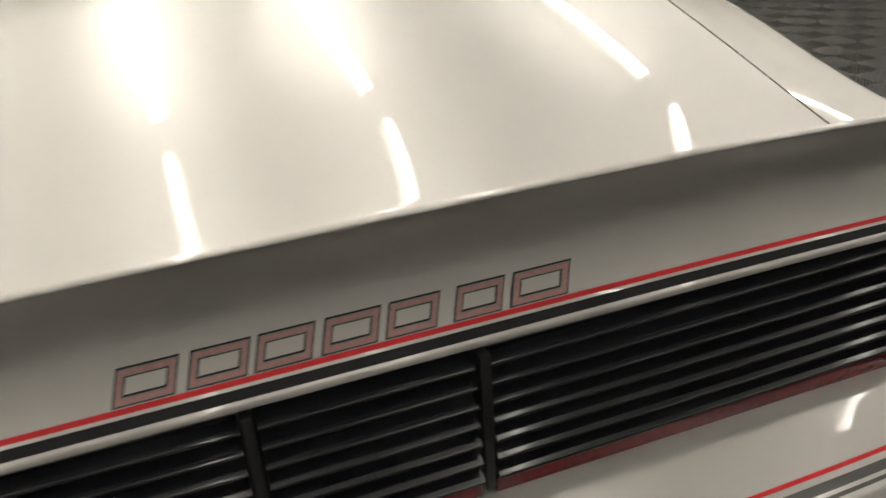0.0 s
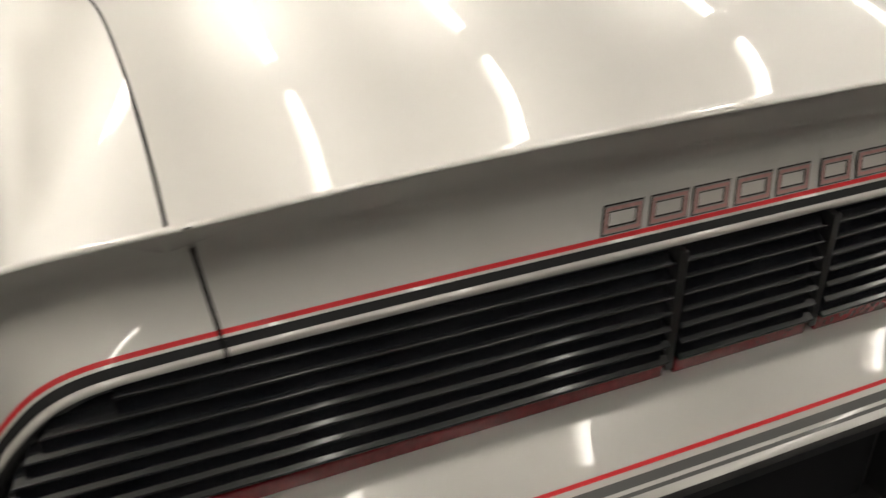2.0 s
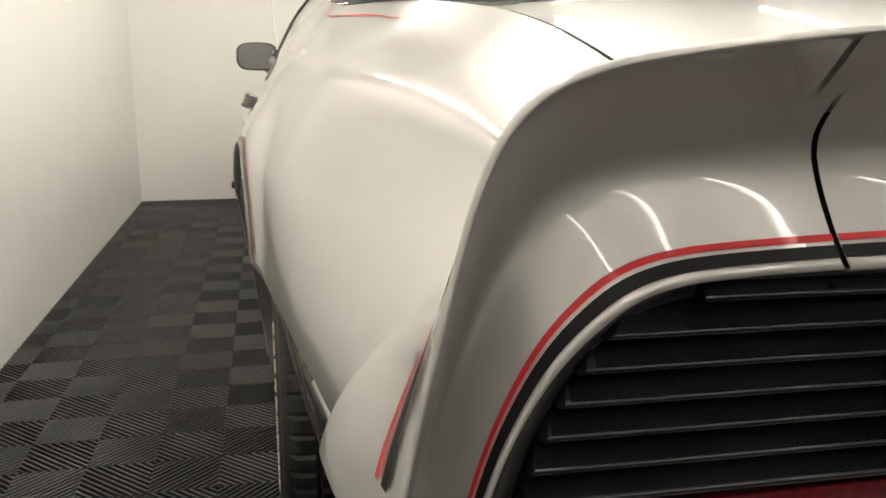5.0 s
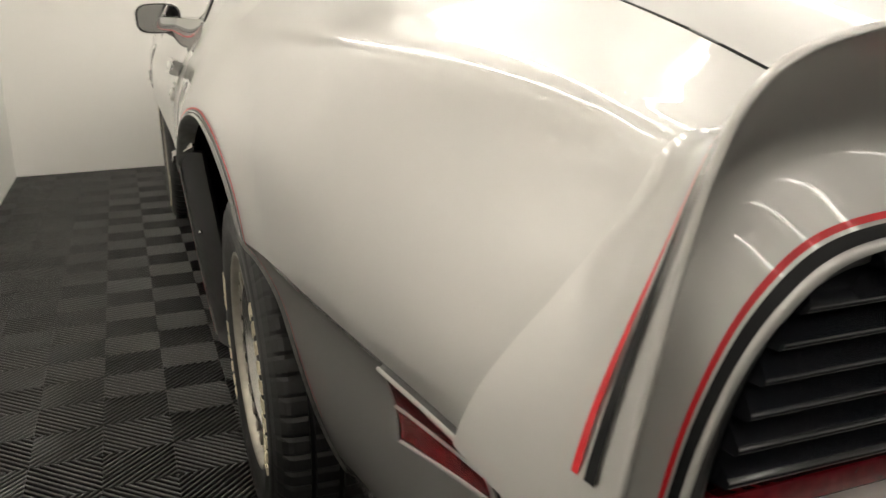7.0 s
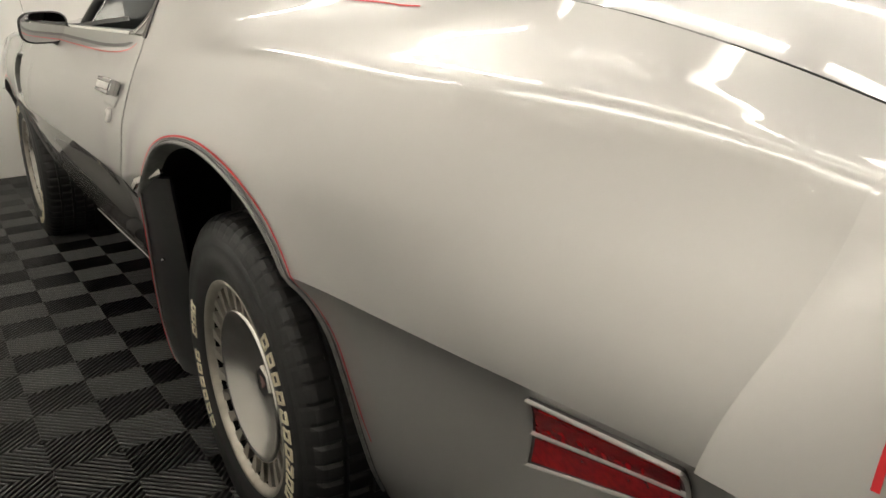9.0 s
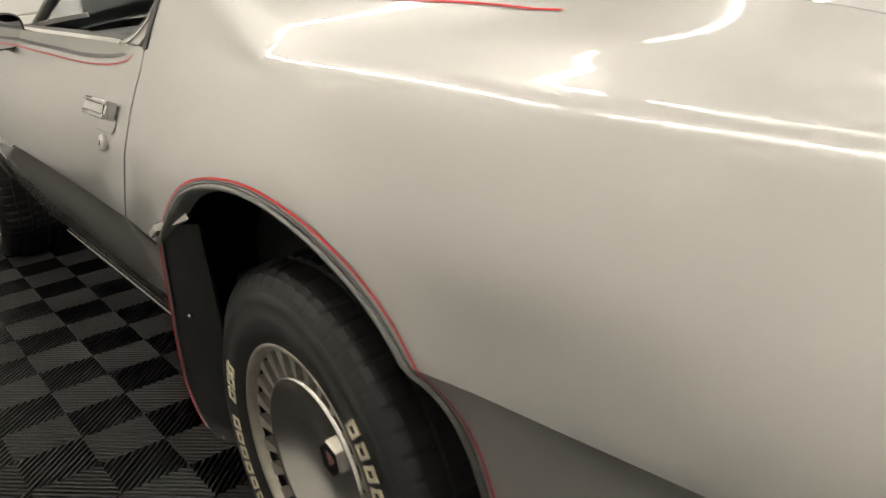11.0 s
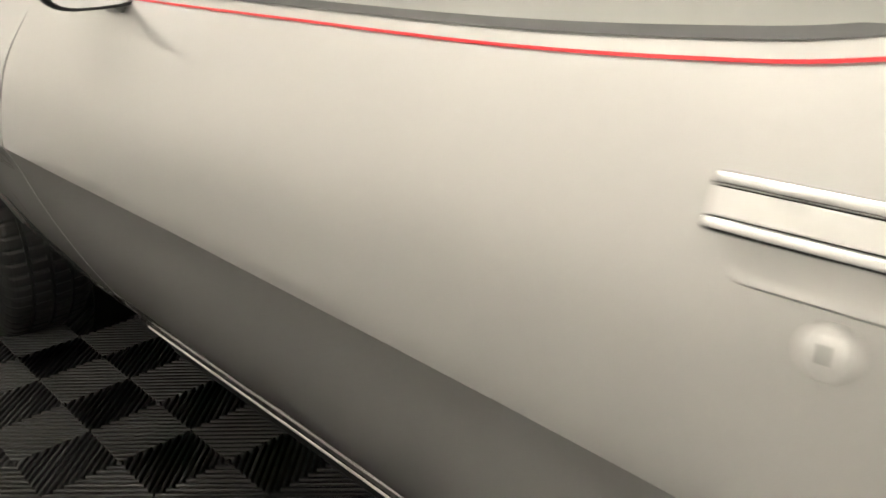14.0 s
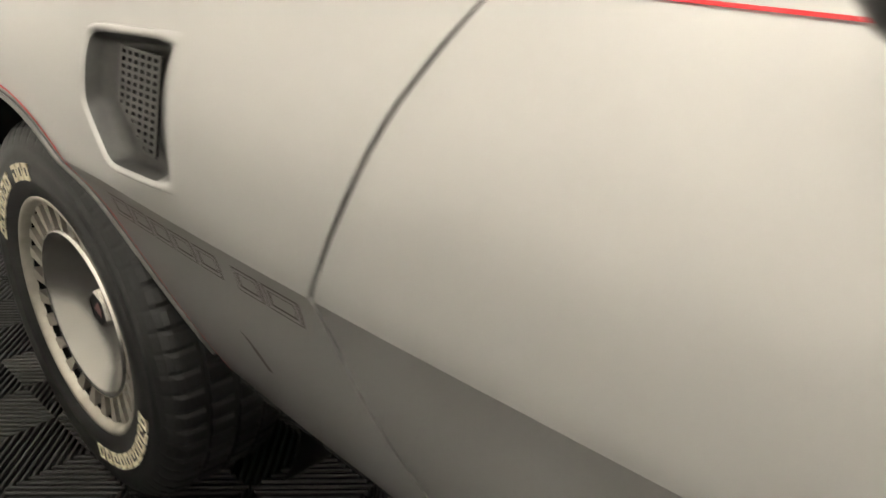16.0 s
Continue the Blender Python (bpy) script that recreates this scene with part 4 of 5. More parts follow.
for sgn, par in ((-1, spats[0]), (1, spats[1])):
    bm = bmesh.new()
    for p, q in (((-0.951, 1.044, 0.676), (-0.949, 1.012, 0.695)), ((-0.951, 1.018, 0.693), (-0.915, 0.955, 0.719))):
        p, q = Vector(p), Vector(q)
        m = Matrix.Translation((p + q) / 2) @ (q - p).to_track_quat("Y", "Z").to_matrix().to_4x4()
        box(bm, (-0.004, -(q - p).length / 2, -0.006), (0.004, (q - p).length / 2, 0.006), 0.003, m)
    if sgn > 0:
        bmesh.ops.scale(bm, vec=(-1, 1, 1), verts=bm.verts)
    part("clip", bm, POLISHED, par, "bright metal clip")

# bright sill strip along the door's foot
g = side_band(np.array([(y, 0.272) for y in np.linspace(1.15, 2.665, 24)]), 0.007, 0.006)
v, f, _ = sheet([g], 0.003, True)
both("sill_strip", v, f, ALUMINIUM)
# sill set in below the strip, its shade painted as near-black
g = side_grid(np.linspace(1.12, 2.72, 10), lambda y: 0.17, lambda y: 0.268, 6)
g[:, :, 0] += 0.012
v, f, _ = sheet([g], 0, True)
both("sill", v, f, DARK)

# ---- door furniture ----
def window_line(n=60):
    return spline([(2.57, 0.918), (2.3, 0.915), (1.9, 0.911), (1.6, 0.909), (1.45, 0.913), (1.36, 0.919), (1.29, 0.932), (1.25, 0.955)], n)


wl = window_line()
for (name, a, b, mat) in (("red_stripe", 0.0, 0.0023, RED), ("dark_stripe", -0.0165, -0.0095, GREY_STRIPE)):
    t = np.gradient(wl, axis=0)
    t /= np.linalg.norm(t, axis=1)[:, None]
    o = np.stack([-t[:, 1], t[:, 0]], 1)
    g = side_band(wl + o * a, b - a, 0.0014)
    v, f, _ = sheet([g], 0, False)
    both(name, v, f, mat)


# rounded rear corner of the side window, with its bright trim
def corner_x(z):
    return float(side_x(1.25, 0.95)) + (z - 0.95) * 0.62


rows, trim = [], []
for a in np.linspace(0, math.pi / 2, 14):
    arc = np.array([1.375 - 0.125 * math.cos(a), 1.066 - 0.112 * math.sin(a)])
    far = np.array([1.243, min(1.066, 0.952 + 0.114 * (1 - math.tan(a) if a < math.pi / 4 else 0))]) if a < math.pi / 4 else np.array([1.243 + 0.132 * (1 - 1 / math.tan(a)), 0.952])
    rows.append([(corner_x(p[1]) - 0.002, p[0], p[1]) for p in (far + (arc - far) * t for t in np.linspace(0, 1, 5))])
    n = np.array([math.cos(a), math.sin(a)])
    trim.append([(corner_x(p[1]) - d, p[0], p[1]) for p, d in ((arc - n * 0.004, 0.003), (arc, 0.006), (arc + n * 0.004, 0.005), (arc + n * 0.007, -0.004))])
v, f, _ = sheet([np.array(rows)], 0.006, False)
both("window_corner", v, f, SILVER)
v, f, _ = sheet([np.array(trim)], 0.002, False)
both("corner_trim", v, f, CHROME)


def handle(parent, sgn):
    """A chrome pull with a rounded rail above and below a pale insert, over a shallow scoop in the door."""
    p, n = on_side(1.314, 0.842, 0.0)
    base = Matrix.Translation(p) @ Matrix.Rotation(math.atan2(n[2], -n[0]), 4, "Y")

    def put(name, bm, mat, par, label="", smooth=False):
        bmesh.ops.transform(bm, matrix=base, verts=bm.verts)
        if sgn > 0:
            bmesh.ops.scale(bm, vec=(-1, 1, 1), verts=bm.verts)
        ob = part(name, bm, mat, par, label, smooth)
        if smooth:
            ob.data.set_sharp_from_angle(angle=radians(35))
        return ob

    def extrude(bm, prof, y0, y1, taper=0.0):
        """Run an outline of (x, z) from y0 to y1; its ends draw in a little."""
        rings = []
        for y, k in ((y0, 1 - taper), (y0 + 0.003, 1), (y1 - 0.003, 1), (y1, 1 - taper)):
            rings.append([bm.verts.new((x * k, y, z * k)) for x, z in prof])
        m = len(prof)
        for r0, r1 in zip(rings, rings[1:]):
            for i in range(m):
                bm.faces.new((r0[i], r0[(i + 1) % m], r1[(i + 1) % m], r1[i]))
        bm.faces.new(rings[0])
        bm.faces.new(rings[-1][::-1])

    def rail(zc, r):
        return [(-0.0225 - r * math.cos(t), zc + r * math.sin(t)) for t in np.linspace(-math.pi / 2, math.pi / 2, 9)]
    bm = bmesh.new()
    extrude(bm, [(-0.004, -0.0165)] + rail(-0.0125, 0.0045) + rail(0.0125, 0.0045) + [(-0.004, 0.0165)], -0.046, 0.078, 0.06)
    h = put("door_handle", bm, CHROME, parent, "chrome pull handle with a pale insert", True)
    bm = bmesh.new()
    box(bm, (-0.0255, -0.036, -0.0078), (-0.02, 0.0772, 0.0076), 0.0012)
    put("insert", bm, ALUMINIUM, h)
    # black plate under the insert leaves a thin dark line round it
    bm = bmesh.new()
    box(bm, (-0.0238, -0.0375, -0.0088), (-0.019, 0.0768, 0.0086))
    put("groove_line", bm, DARK, h)
    bm = bmesh.new()
    for y0, y1 in ((-0.042, -0.02), (0.046, 0.07)):
        box(bm, (-0.006, y0, -0.012), (0.004, y1, 0.012), 0.002)
    put("mount", bm, TRIM, h)
    # the scoop's lower lip stands a little proud and rounds off
    bm = bmesh.new()
    rows = []
    for y in np.linspace(-0.05, 0.074, 28):
        e = min(1.0, (y + 0.05) / 0.016, (0.074 - y) / 0.016)
        e = math.sqrt(max(0.0, 1 - (1 - e) ** 2))
        z1 = -0.018 - 0.021 * e
        rows.append([bm.verts.new((-d * (0.25 + 0.75 * e), y, -0.016 + (z1 + 0.016) * t)) for t, d in ((0, 0.0014), (0.3, 0.0008), (0.7, 0.0004), (0.88, 0.0006), (0.95, 0.0013), (1.0, 0.0012), (1.05, -0.0005))])
    for r0, r1 in zip(rows, rows[1:]):
        for i in range(6):
            bm.faces.new((r0[i], r0[i + 1], r1[i + 1], r1[i]))
    put("handle_recess", bm, SILVER, h, "", True)
    p, n = on_side(1.320, 0.786, 0.0)
    v, f = lathe([(0.002, 0.0155), (-0.005, 0.0155), (-0.0075, 0.0135), (-0.0068, 0.0108), (-0.0085, 0.0098), (-0.0085, 0.0005)], 28)
    rot = Matrix.Rotation(math.atan2(n[2], -n[0]), 3, "Y")
    v = [tuple(rot @ Vector(q) + Vector(p)) for q in v]
    if sgn > 0:
        v, f = mirrored(v, f)
    l = obj("door_lock", v, f, ALUMINIUM, parent, "round pale metal key lock")
    bm = bmesh.new()
    box(bm, (-0.0092, -0.0012, -0.005), (-0.0082, 0.0012, 0.005))
    bmesh.ops.transform(bm, matrix=Matrix.Translation(p) @ rot.to_4x4(), verts=bm.verts)
    if sgn > 0:
        bmesh.ops.scale(bm, vec=(-1, 1, 1), verts=bm.verts)
    part("keyhole", bm, DARK, l)


handle(doors[0], -1)
handle(doors[1], 1)

# ---- side marker lamps ----
def marker(sgn):
    Y0, Y1 = -0.250, -0.066
    def pt(s, t, proud):
        a = np.array([-0.25 + 0.184 * s, 0.651 - 0.006 * s])
        b = np.array([-0.234 + 0.214 * s, 0.584 - 0.046 * s])
        y, z = a + (b - a) * t
        return on_side(y, z, proud)[0]
    rows = [[pt(s, t, 0.003) for t in np.linspace(0, 1, 8)] for s in np.linspace(0, 1, 14)]
    v, f, _ = sheet([np.array(rows)], 0.01, False)
    if sgn > 0:
        v, f = mirrored(v, f)
    m = obj("side_marker", v, f, GREY_STRIPE, car, "red side marker lamp with silver surround")
    for t0, t1 in ((0.10, 0.46), (0.56, 0.92)):
        rows = [[pt(s, t, 0.006) for t in np.linspace(t0, t1, 4)] for s in np.linspace(0.04, 0.96, 14)]
        v, f, _ = sheet([np.array(rows)], 0.006, False)
        if sgn > 0:
            v, f = mirrored(v, f)
        obj("red_lens", v, f, LENS_RED, m, "bright red lens")
    for line in ([(s, 0.0) for s in np.linspace(0, 1, 12)], [(s, 1.0) for s in np.linspace(0, 1, 12)], [(0.0, t) for t in np.linspace(0, 1, 6)], [(1.0, t) for t in np.linspace(0, 1, 6)], [(s, 0.51) for s in np.linspace(0, 1, 12)]):
        c = np.array([pt(s, t, 0.005) for s, t in line])
        rows = []
        for p in c:
            rows.append([p + np.array([0, 0, 0.003]), p + np.array([-0.003, 0, 0.0]), p + np.array([0, 0, -0.003])])
        if line[0][0] == line[-1][0]:
            rows = [[p + np.array([0, 0.003, 0]), p + np.array([-0.003, 0, 0.0]), p + np.array([0, -0.003, 0])] for p in c]
        v, f, _ = sheet([np.array(rows)], 0.003, False)
        if sgn > 0:
            v, f = mirrored(v, f)
        obj("surround", v, f, SILVER, m)


marker(-1)
marker(1)

# ---- fender air extractor ----
def vent(sgn):
    """A rimmed opening, deep at its front and running out flush to the rear, with a perforated plate across it."""
    c = VENT.mean(0)

    def dense(scale):
        r = c + (VENT - c) * scale
        line = np.vstack([np.linspace(r[k], r[(k + 1) % 5], 12)[:-1] for k in range(5)])
        # rounded corners
        for _ in range(2):
            line = (np.roll(line, 1, 0) + 2 * line + np.roll(line, -1, 0)) / 4
        return line

    def tell(y):
        u = np.clip((y - 2.972) / 0.07, 0, 1)
        return float(u * u * (3 - 2 * u))

    def depth(y):
        u = np.clip((y - 2.985) / 0.065, 0, 1)
        return 0.0003 - 0.0258 * float(u * u * (3 - 2 * u))
    rings, n = [], 55
    for scale, d in ((1.055, 0.0003), (1.035, 0.004), (1.0, 0.0062), (0.965, 0.0052), (0.935, 0.001)):
        rings.append([on_side(y, z, 0.0003 + (d - 0.0003) * tell(y))[0] for y, z in dense(scale)])
    for scale, k in ((0.915, 0.55), (0.88, 1.0), (0.62, 1.0), (0.3, 1.0), (0.02, 1.0)):
        rings.append([on_side(y, z, 0.0003 + (depth(y) - 0.0003) * k)[0] for y, z in dense(scale)])
    verts = [tuple(q) for r in rings for q in r]
    faces = [(a * n + k, a * n + (k + 1) % n, (a + 1) * n + (k + 1) % n, (a + 1) * n + k) for a in range(len(rings) - 1) for k in range(n)]
    vv = np.array(verts)
    # the pocket's deep front gets its shade as a darker grey than the silver
    shade = [1 if i // n >= 4 and vv[list(q)][:, 1].mean() > 3.022 else 0 for i, q in enumerate(faces)]
    if sgn > 0:
        verts, faces = mirrored(verts, faces)
    e = obj("air_extractor", verts, faces, [SILVER, VENT_SHADE_GREY], fenders[0 if sgn < 0 else 1], "silver fender vent with a black perforated plate", shade)

    def corner(a, t):
        return on_side(3.036 + 0.098 * a + 0.012 * (1 - t), 0.712 + 0.108 * t, -0.0115)[0]
    foot, top, run = corner(0, 0), corner(0, 1), corner(1, 0) - corner(0, 0)
    out = on_side(3.085, 0.766)[1]

    def spot(a, t, d):
        """A place on the flat plate: a from its rear edge to the front, t from the foot to the top."""
        return foot + run * a + (top - foot) * t + out * d

    def bar(name, a0, a1, t0, t1, mat, d0, d1):
        bm = bmesh.new()
        q = [bm.verts.new(spot(a, t, d)) for d in (d0, d1) for a, t in ((a0, t0), (a1, t0), (a1, t1), (a0, t1))]
        for f in ((4, 5, 6, 7), (3, 2, 1, 0), (0, 1, 5, 4), (1, 2, 6, 5), (2, 3, 7, 6), (3, 0, 4, 7)):
            bm.faces.new([q[i] for i in f])
        if sgn > 0:
            bmesh.ops.scale(bm, vec=(-1, 1, 1), verts=bm.verts)
        part(name, bm, mat, e)
    # square holes in six columns, the front ones cut short by the slanting foot
    for k in range(13):
        t0, t1 = k / 13, (k + 1) / 13
        # near-black strips behind the bars stand for the darkness in the holes
        bar("slot", -0.02, min(1.02, 0.22 + 1.7 * t0), t0, t1, DARK, -0.004, -0.0025)
    for k in range(7):
        bar("mesh_bar", k / 6 - 0.036, k / 6 + 0.036, max(-0.02, (k / 6 - 0.3) / 1.7), 1.02, VENT_SHADE_GREY, -0.002, 0.0)
    for k in range(14):
        bar("mesh_bar", -0.03, min(1.03, 0.28 + 1.7 * k / 13), k / 13 - 0.016, k / 13 + 0.016, VENT_SHADE_GREY, -0.0018, 0.0002)


vent(-1)
vent(1)


# a dried brown streak on the fender
for ya, za, yb, zb, wd in ((2.953, 0.517, 2.938, 0.497, 0.007), (2.944, 0.506, 2.930, 0.474, 0.010), (2.962, 0.521, 2.955, 0.517, 0.003)):
    v, f, _ = sheet([side_band(np.linspace((ya, za), (yb, zb), 5), wd, 0.0012)], 0, False)
    obj("dirt_streak", v, f, DECAL_DARK, fenders[0], "dried brown dirt streak")


# lettering drawn as plain hollow strokes, red-grey between thin dark outlines
def hollow(par, place, aspect, stroke, inks):
    """A row's single mark: a plain frame of strokes, its dark outline under a paler line and a tinted core. place(s, t, d) puts it on the body."""
    bars = [((0, 0), (stroke * aspect, 1)), ((1 - stroke * aspect, 0), (1, 1)), ((0, 1 - stroke), (1, 1)), ((0, 0), (1, stroke))]
    for m, cut, d in inks:
        verts, faces = [], []
        for lo, hi in bars:
            lo = (lo[0] + cut * aspect, lo[1] + cut)
            hi = (hi[0] - cut * aspect, hi[1] - cut)
            n = len(verts)
            cs = np.linspace(lo[0], hi[0], 4)
            ts = np.linspace(lo[1], hi[1], 5)
            verts += [place(c, t, d) for c in cs for t in ts]
            faces += grid_faces(4, 5, n)
        obj("lettering_bar", verts, faces, m, par)


SIDE_INKS = ((DECAL_DARK, 0.0, 0.0010), (SILVER, 0.065, 0.0014))
TAIL_INKS = ((BLACK_STRIPE, 0.0, 0.0012), (DECAL_GREY, 0.045, 0.0018), (DECAL_RED, 0.085, 0.0023))


def on_flank(y0, y1, z0, z1, lean, sgn):
    def place(c, t, d):
        p = on_side(y0 + (y1 - y0) * c + lean * (t - 0.5), z0 + (z1 - z0) * t, d)[0]
        return (p[0] * -sgn, p[1], p[2])
    return place


def on_tail(x0, x1, lean):
    def place(c, t, d):
        z = 0.855 + 0.026 * t
        g = (0.986 - z) / (0.986 - 0.834)
        return np.array([x0 + (x1 - x0) * c + lean * (t - 0.5), float(COVE(g)) - d, z])
    return place


for sgn in (-1, 1):
    edges = [3.205, 3.148, 3.095, 3.042, 2.985, 2.93, 2.905, 2.85, 2.782]
    for k in (0, 1, 2, 3, 4, 6, 7):
        place = on_flank(edges[k] - 0.003, edges[k + 1] + 0.003, 0.600, 0.636, -0.012, sgn)
        hollow(fenders[0 if sgn < 0 else 1], place, 0.7, 0.26, SIDE_INKS)
for a, b in ((-0.185, -0.138), (-0.132, -0.085), (-0.082, -0.035), (-0.030, 0.018), (0.022, 0.068), (0.080, 0.125), (0.130, 0.186)):
    hollow(spoiler, on_tail(a + 0.002, b, 0.009), 0.6, 0.29, TAIL_INKS)

# ---- cabin ----
# backlight glass between the deck, the quarters and the roof
top = np.array([(x, 1.02 - 0.05 * (x / 0.55) ** 2, 1.215 - 0.03 * (x / 0.55) ** 2) for x in np.linspace(-0.60, 0.60, 41)])
bot_l = spline([(-0.737, 0.87, 1.052), (-0.71, 0.68, 1.043), (-0.675, 0.45, 1.037), (-0.63, 0.335, 1.034), (-0.55, 0.322, 1.036), (-0.3, 0.318, 1.044), (0, 0.316, 1.048)], 41)
bot = np.vstack([bot_l, bot_l[:-1][::-1] * np.array([-1, 1, 1])])
bot = resample(bot, 41)
g = np.array([[b + (t - b) * s + np.array([0, 0, 0.03 * math.sin(math.pi * s)]) for s in np.linspace(0.02, 1, 12)] for b, t in zip(bot, top)])
v, f, _ = sheet([g], 0.005, False)
bl = obj("rear_window", v, f, GLASS, car, "tinted wraparound rear window")
bl.visible_shadow = False
t = np.gradient(bot, axis=0)
t /= np.linalg.norm(t, axis=1)[:, None]
rows = [[p + np.array([0, -0.012, 0.002]), p + np.array([0, -0.008, 0.007]), p + np.array([0, 0.012, 0.012]), p + np.array([0, 0.02, 0.006])] for p in bot]
v, f, _ = sheet([np.array(rows)], 0.004, False)
obj("window_seal", v, f, BLACK, car)

# roof, charcoal over the front
def roof_pt(s, y):
    half = 0.60 - 0.03 * abs(y - 1.4)
    return np.array([half * s, y, 1.252 - 0.055 * s * s - 0.05 * max(0, (y - 1.9)) ** 2 - 0.03 * max(0, 1.2 - y)])


g = np.array([[roof_pt(s, y) for s in np.linspace(-1, 1, 25)] for y in np.linspace(0.99, 2.12, 16)])
v, f, _ = sheet([g], 0.02, True)
obj("roof", v, f, CHARCOAL, car, "charcoal roof panel")
# windscreen and pillars
g = np.array([[(s * (0.58 + 0.13 * u), 2.12 + 0.60 * u - 0.05 * s * s * (1 - u), 1.245 - 0.055 * s * s - 0.30 * u + 0.02 * math.sin(math.pi * u)) for s in np.linspace(-1, 1, 21)] for u in np.linspace(0, 1, 12)])
v, f, _ = sheet([g], 0.004, True)
ws = obj("windscreen", v, f, GLASS, car, "clear windscreen")
ws.visible_shadow = False
rows = []
for u in np.linspace(-0.02, 1.05, 12):
    c = np.array([-(0.59 + 0.13 * u), 2.07 + 0.60 * u, 1.2 - 0.28 * u + 0.02 * math.sin(math.pi * min(1, max(0, u)))])
    rows.append([c + np.array([0.01, 0.03, 0.012]), c + np.array([-0.012, 0.012, 0.008]), c + np.array([-0.016, -0.012, -0.004]), c + np.array([0.004, -0.02, -0.012])])
v, f, _ = sheet([np.array(rows)], 0.012, True)
both("windscreen_pillar", v, f, BLACK, "black windscreen pillar")
# bonnet and nose close the front
g = np.array([[(s * 0.575, y, float(INNER_Z(y)) + 0.03 * (1 - s * s)) for s in np.linspace(-1, 1, 15)] for y in np.linspace(2.78, 4.55, 18)])
v, f, _ = sheet([g], 0.012, True)
obj("bonnet", v, f, CHARCOAL, car, "charcoal bonnet")
g = np.array([[(s * 0.74 * (1 - 0.06 * abs(u - 0.5)), 4.555 + 0.16 * math.sin(math.pi * min(1, u + 0.15)) * (1 - 0.6 * s ** 4), 0.84 - 0.5 * u) for s in np.linspace(-1, 1, 17)] for u in np.linspace(0, 1, 14)])
v, f, _ = sheet([g], 0.03, True)
obj("nose", v, f, SILVER, car, "silver front bumper nose")

# window ledge and cabin interior
for sgn in (-1, 1):
    bm = bmesh.new()
    box(bm, (-0.80, 1.22, 0.925), (-0.755, 2.66, 0.95), 0.006)
    if sgn > 0:
        bmesh.ops.scale(bm, vec=(-1, 1, 1), verts=bm.verts)
    part("door_cap", bm, INTERIOR, doors[0 if sgn < 0 else 1])
    bm = bmesh.new()
    box(bm, (-0.755, 1.22, 0.35), (-0.72, 2.66, 0.93), 0.006)
    if sgn > 0:
        bmesh.ops.scale(bm, vec=(-1, 1, 1), verts=bm.verts)
    part("door_card", bm, INTERIOR, doors[0 if sgn < 0 else 1])
    rows = [[(side_x(y, 0.948) - 0.001, y, 0.948), (side_x(y, 0.95) + 0.006, y, 0.957), (side_x(y, 0.95) + 0.016, y, 0.955)] for y in np.linspace(1.19, 2.62, 20)]
    v, f, _ = sheet([np.array(rows, float)], 0.004, True)
    if sgn > 0:
        v, f = mirrored(v, f)
    obj("window_trim", v, f, CHROME, doors[0 if sgn < 0 else 1], "bright window trim")
bm = bmesh.new()
box(bm, (-0.70, 2.38, 0.62), (0.70, 2.70, 0.90), 0.04)
box(bm, (-0.60, 2.345, 0.70), (-0.12, 2.40, 0.86), 0.01)
dash = part("dashboard", bm, INTERIOR, car, "dark dashboard with round dials")
for x, r in ((-0.52, 0.035), (-0.40, 0.05), (-0.28, 0.05), (-0.17, 0.03)):
    v, f = lathe([(0.0, r), (-0.006, r), (-0.008, r * 0.92), (-0.004, r * 0.88), (-0.004, 0.001)], 24)
    v = [(x + a[1], 2.344 + a[0], 0.785 + a[2]) for a in v]
    obj("dial", v, f, [CHROME, DARK], dash, "round dial with bright bezel", [1 if i % 4 == 3 else 0 for i in range(len(f))])
bm = bmesh.new()
R1, r1 = 0.185, 0.015
ring = []
for a in range(40):
    for b in range(8):
        A, B = 2 * math.pi * a / 40, 2 * math.pi * b / 8
        ring.append(((R1 + r1 * math.cos(B)) * math.cos(A), r1 * math.sin(B), (R1 + r1 * math.cos(B)) * math.sin(A)))
rf = [(a * 8 + b, ((a + 1) % 40) * 8 + b, ((a + 1) % 40) * 8 + (b + 1) % 8, a * 8 + (b + 1) % 8) for a in range(40) for b in range(8)]
bm.free()
sw = obj("steering_wheel", ring, rf, INTERIOR, car, "dark three-spoke steering wheel")
sw.matrix_basis = pose(-0.37, 2.13, 0.82, -22, 0, 0)
for a in (90, 210, 330):
    bm = bmesh.new()
    box(bm, (0.03, -0.004, -0.014), (0.18, 0.004, 0.014), 0.002, Matrix.Rotation(radians(a + 180), 4, "Y"))
    part("spoke", bm, TRIM, sw)
v, f = lathe([(0.02, 0.05), (-0.012, 0.045), (-0.018, 0.001)], 24)
obj("boss", [(a[1], a[0], a[2]) for a in v], f, INTERIOR, sw)
for x in (-0.37, 0.37):
    bm = bmesh.new()
    box(bm, (x - 0.24, 1.25, 0.35), (x + 0.24, 1.80, 0.55), 0.05)
    seat = part("seat", bm, INTERIOR, car, "dark bucket seat", smooth=True)
    bm = bmesh.new()
    box(bm, (x - 0.23, 1.12, 0.45), (x + 0.23, 1.28, 0.98), 0.06)
    part("backrest", bm, INTERIOR, seat, smooth=True)
bm = bmesh.new()
box(bm, (-0.72, 0.5, 0.42), (0.72, 1.2, 0.90), 0.03)
box(bm, (-0.72, 1.1, 0.3), (0.72, 2.6, 0.34))
part("cabin_floor", bm, INTERIOR, car)

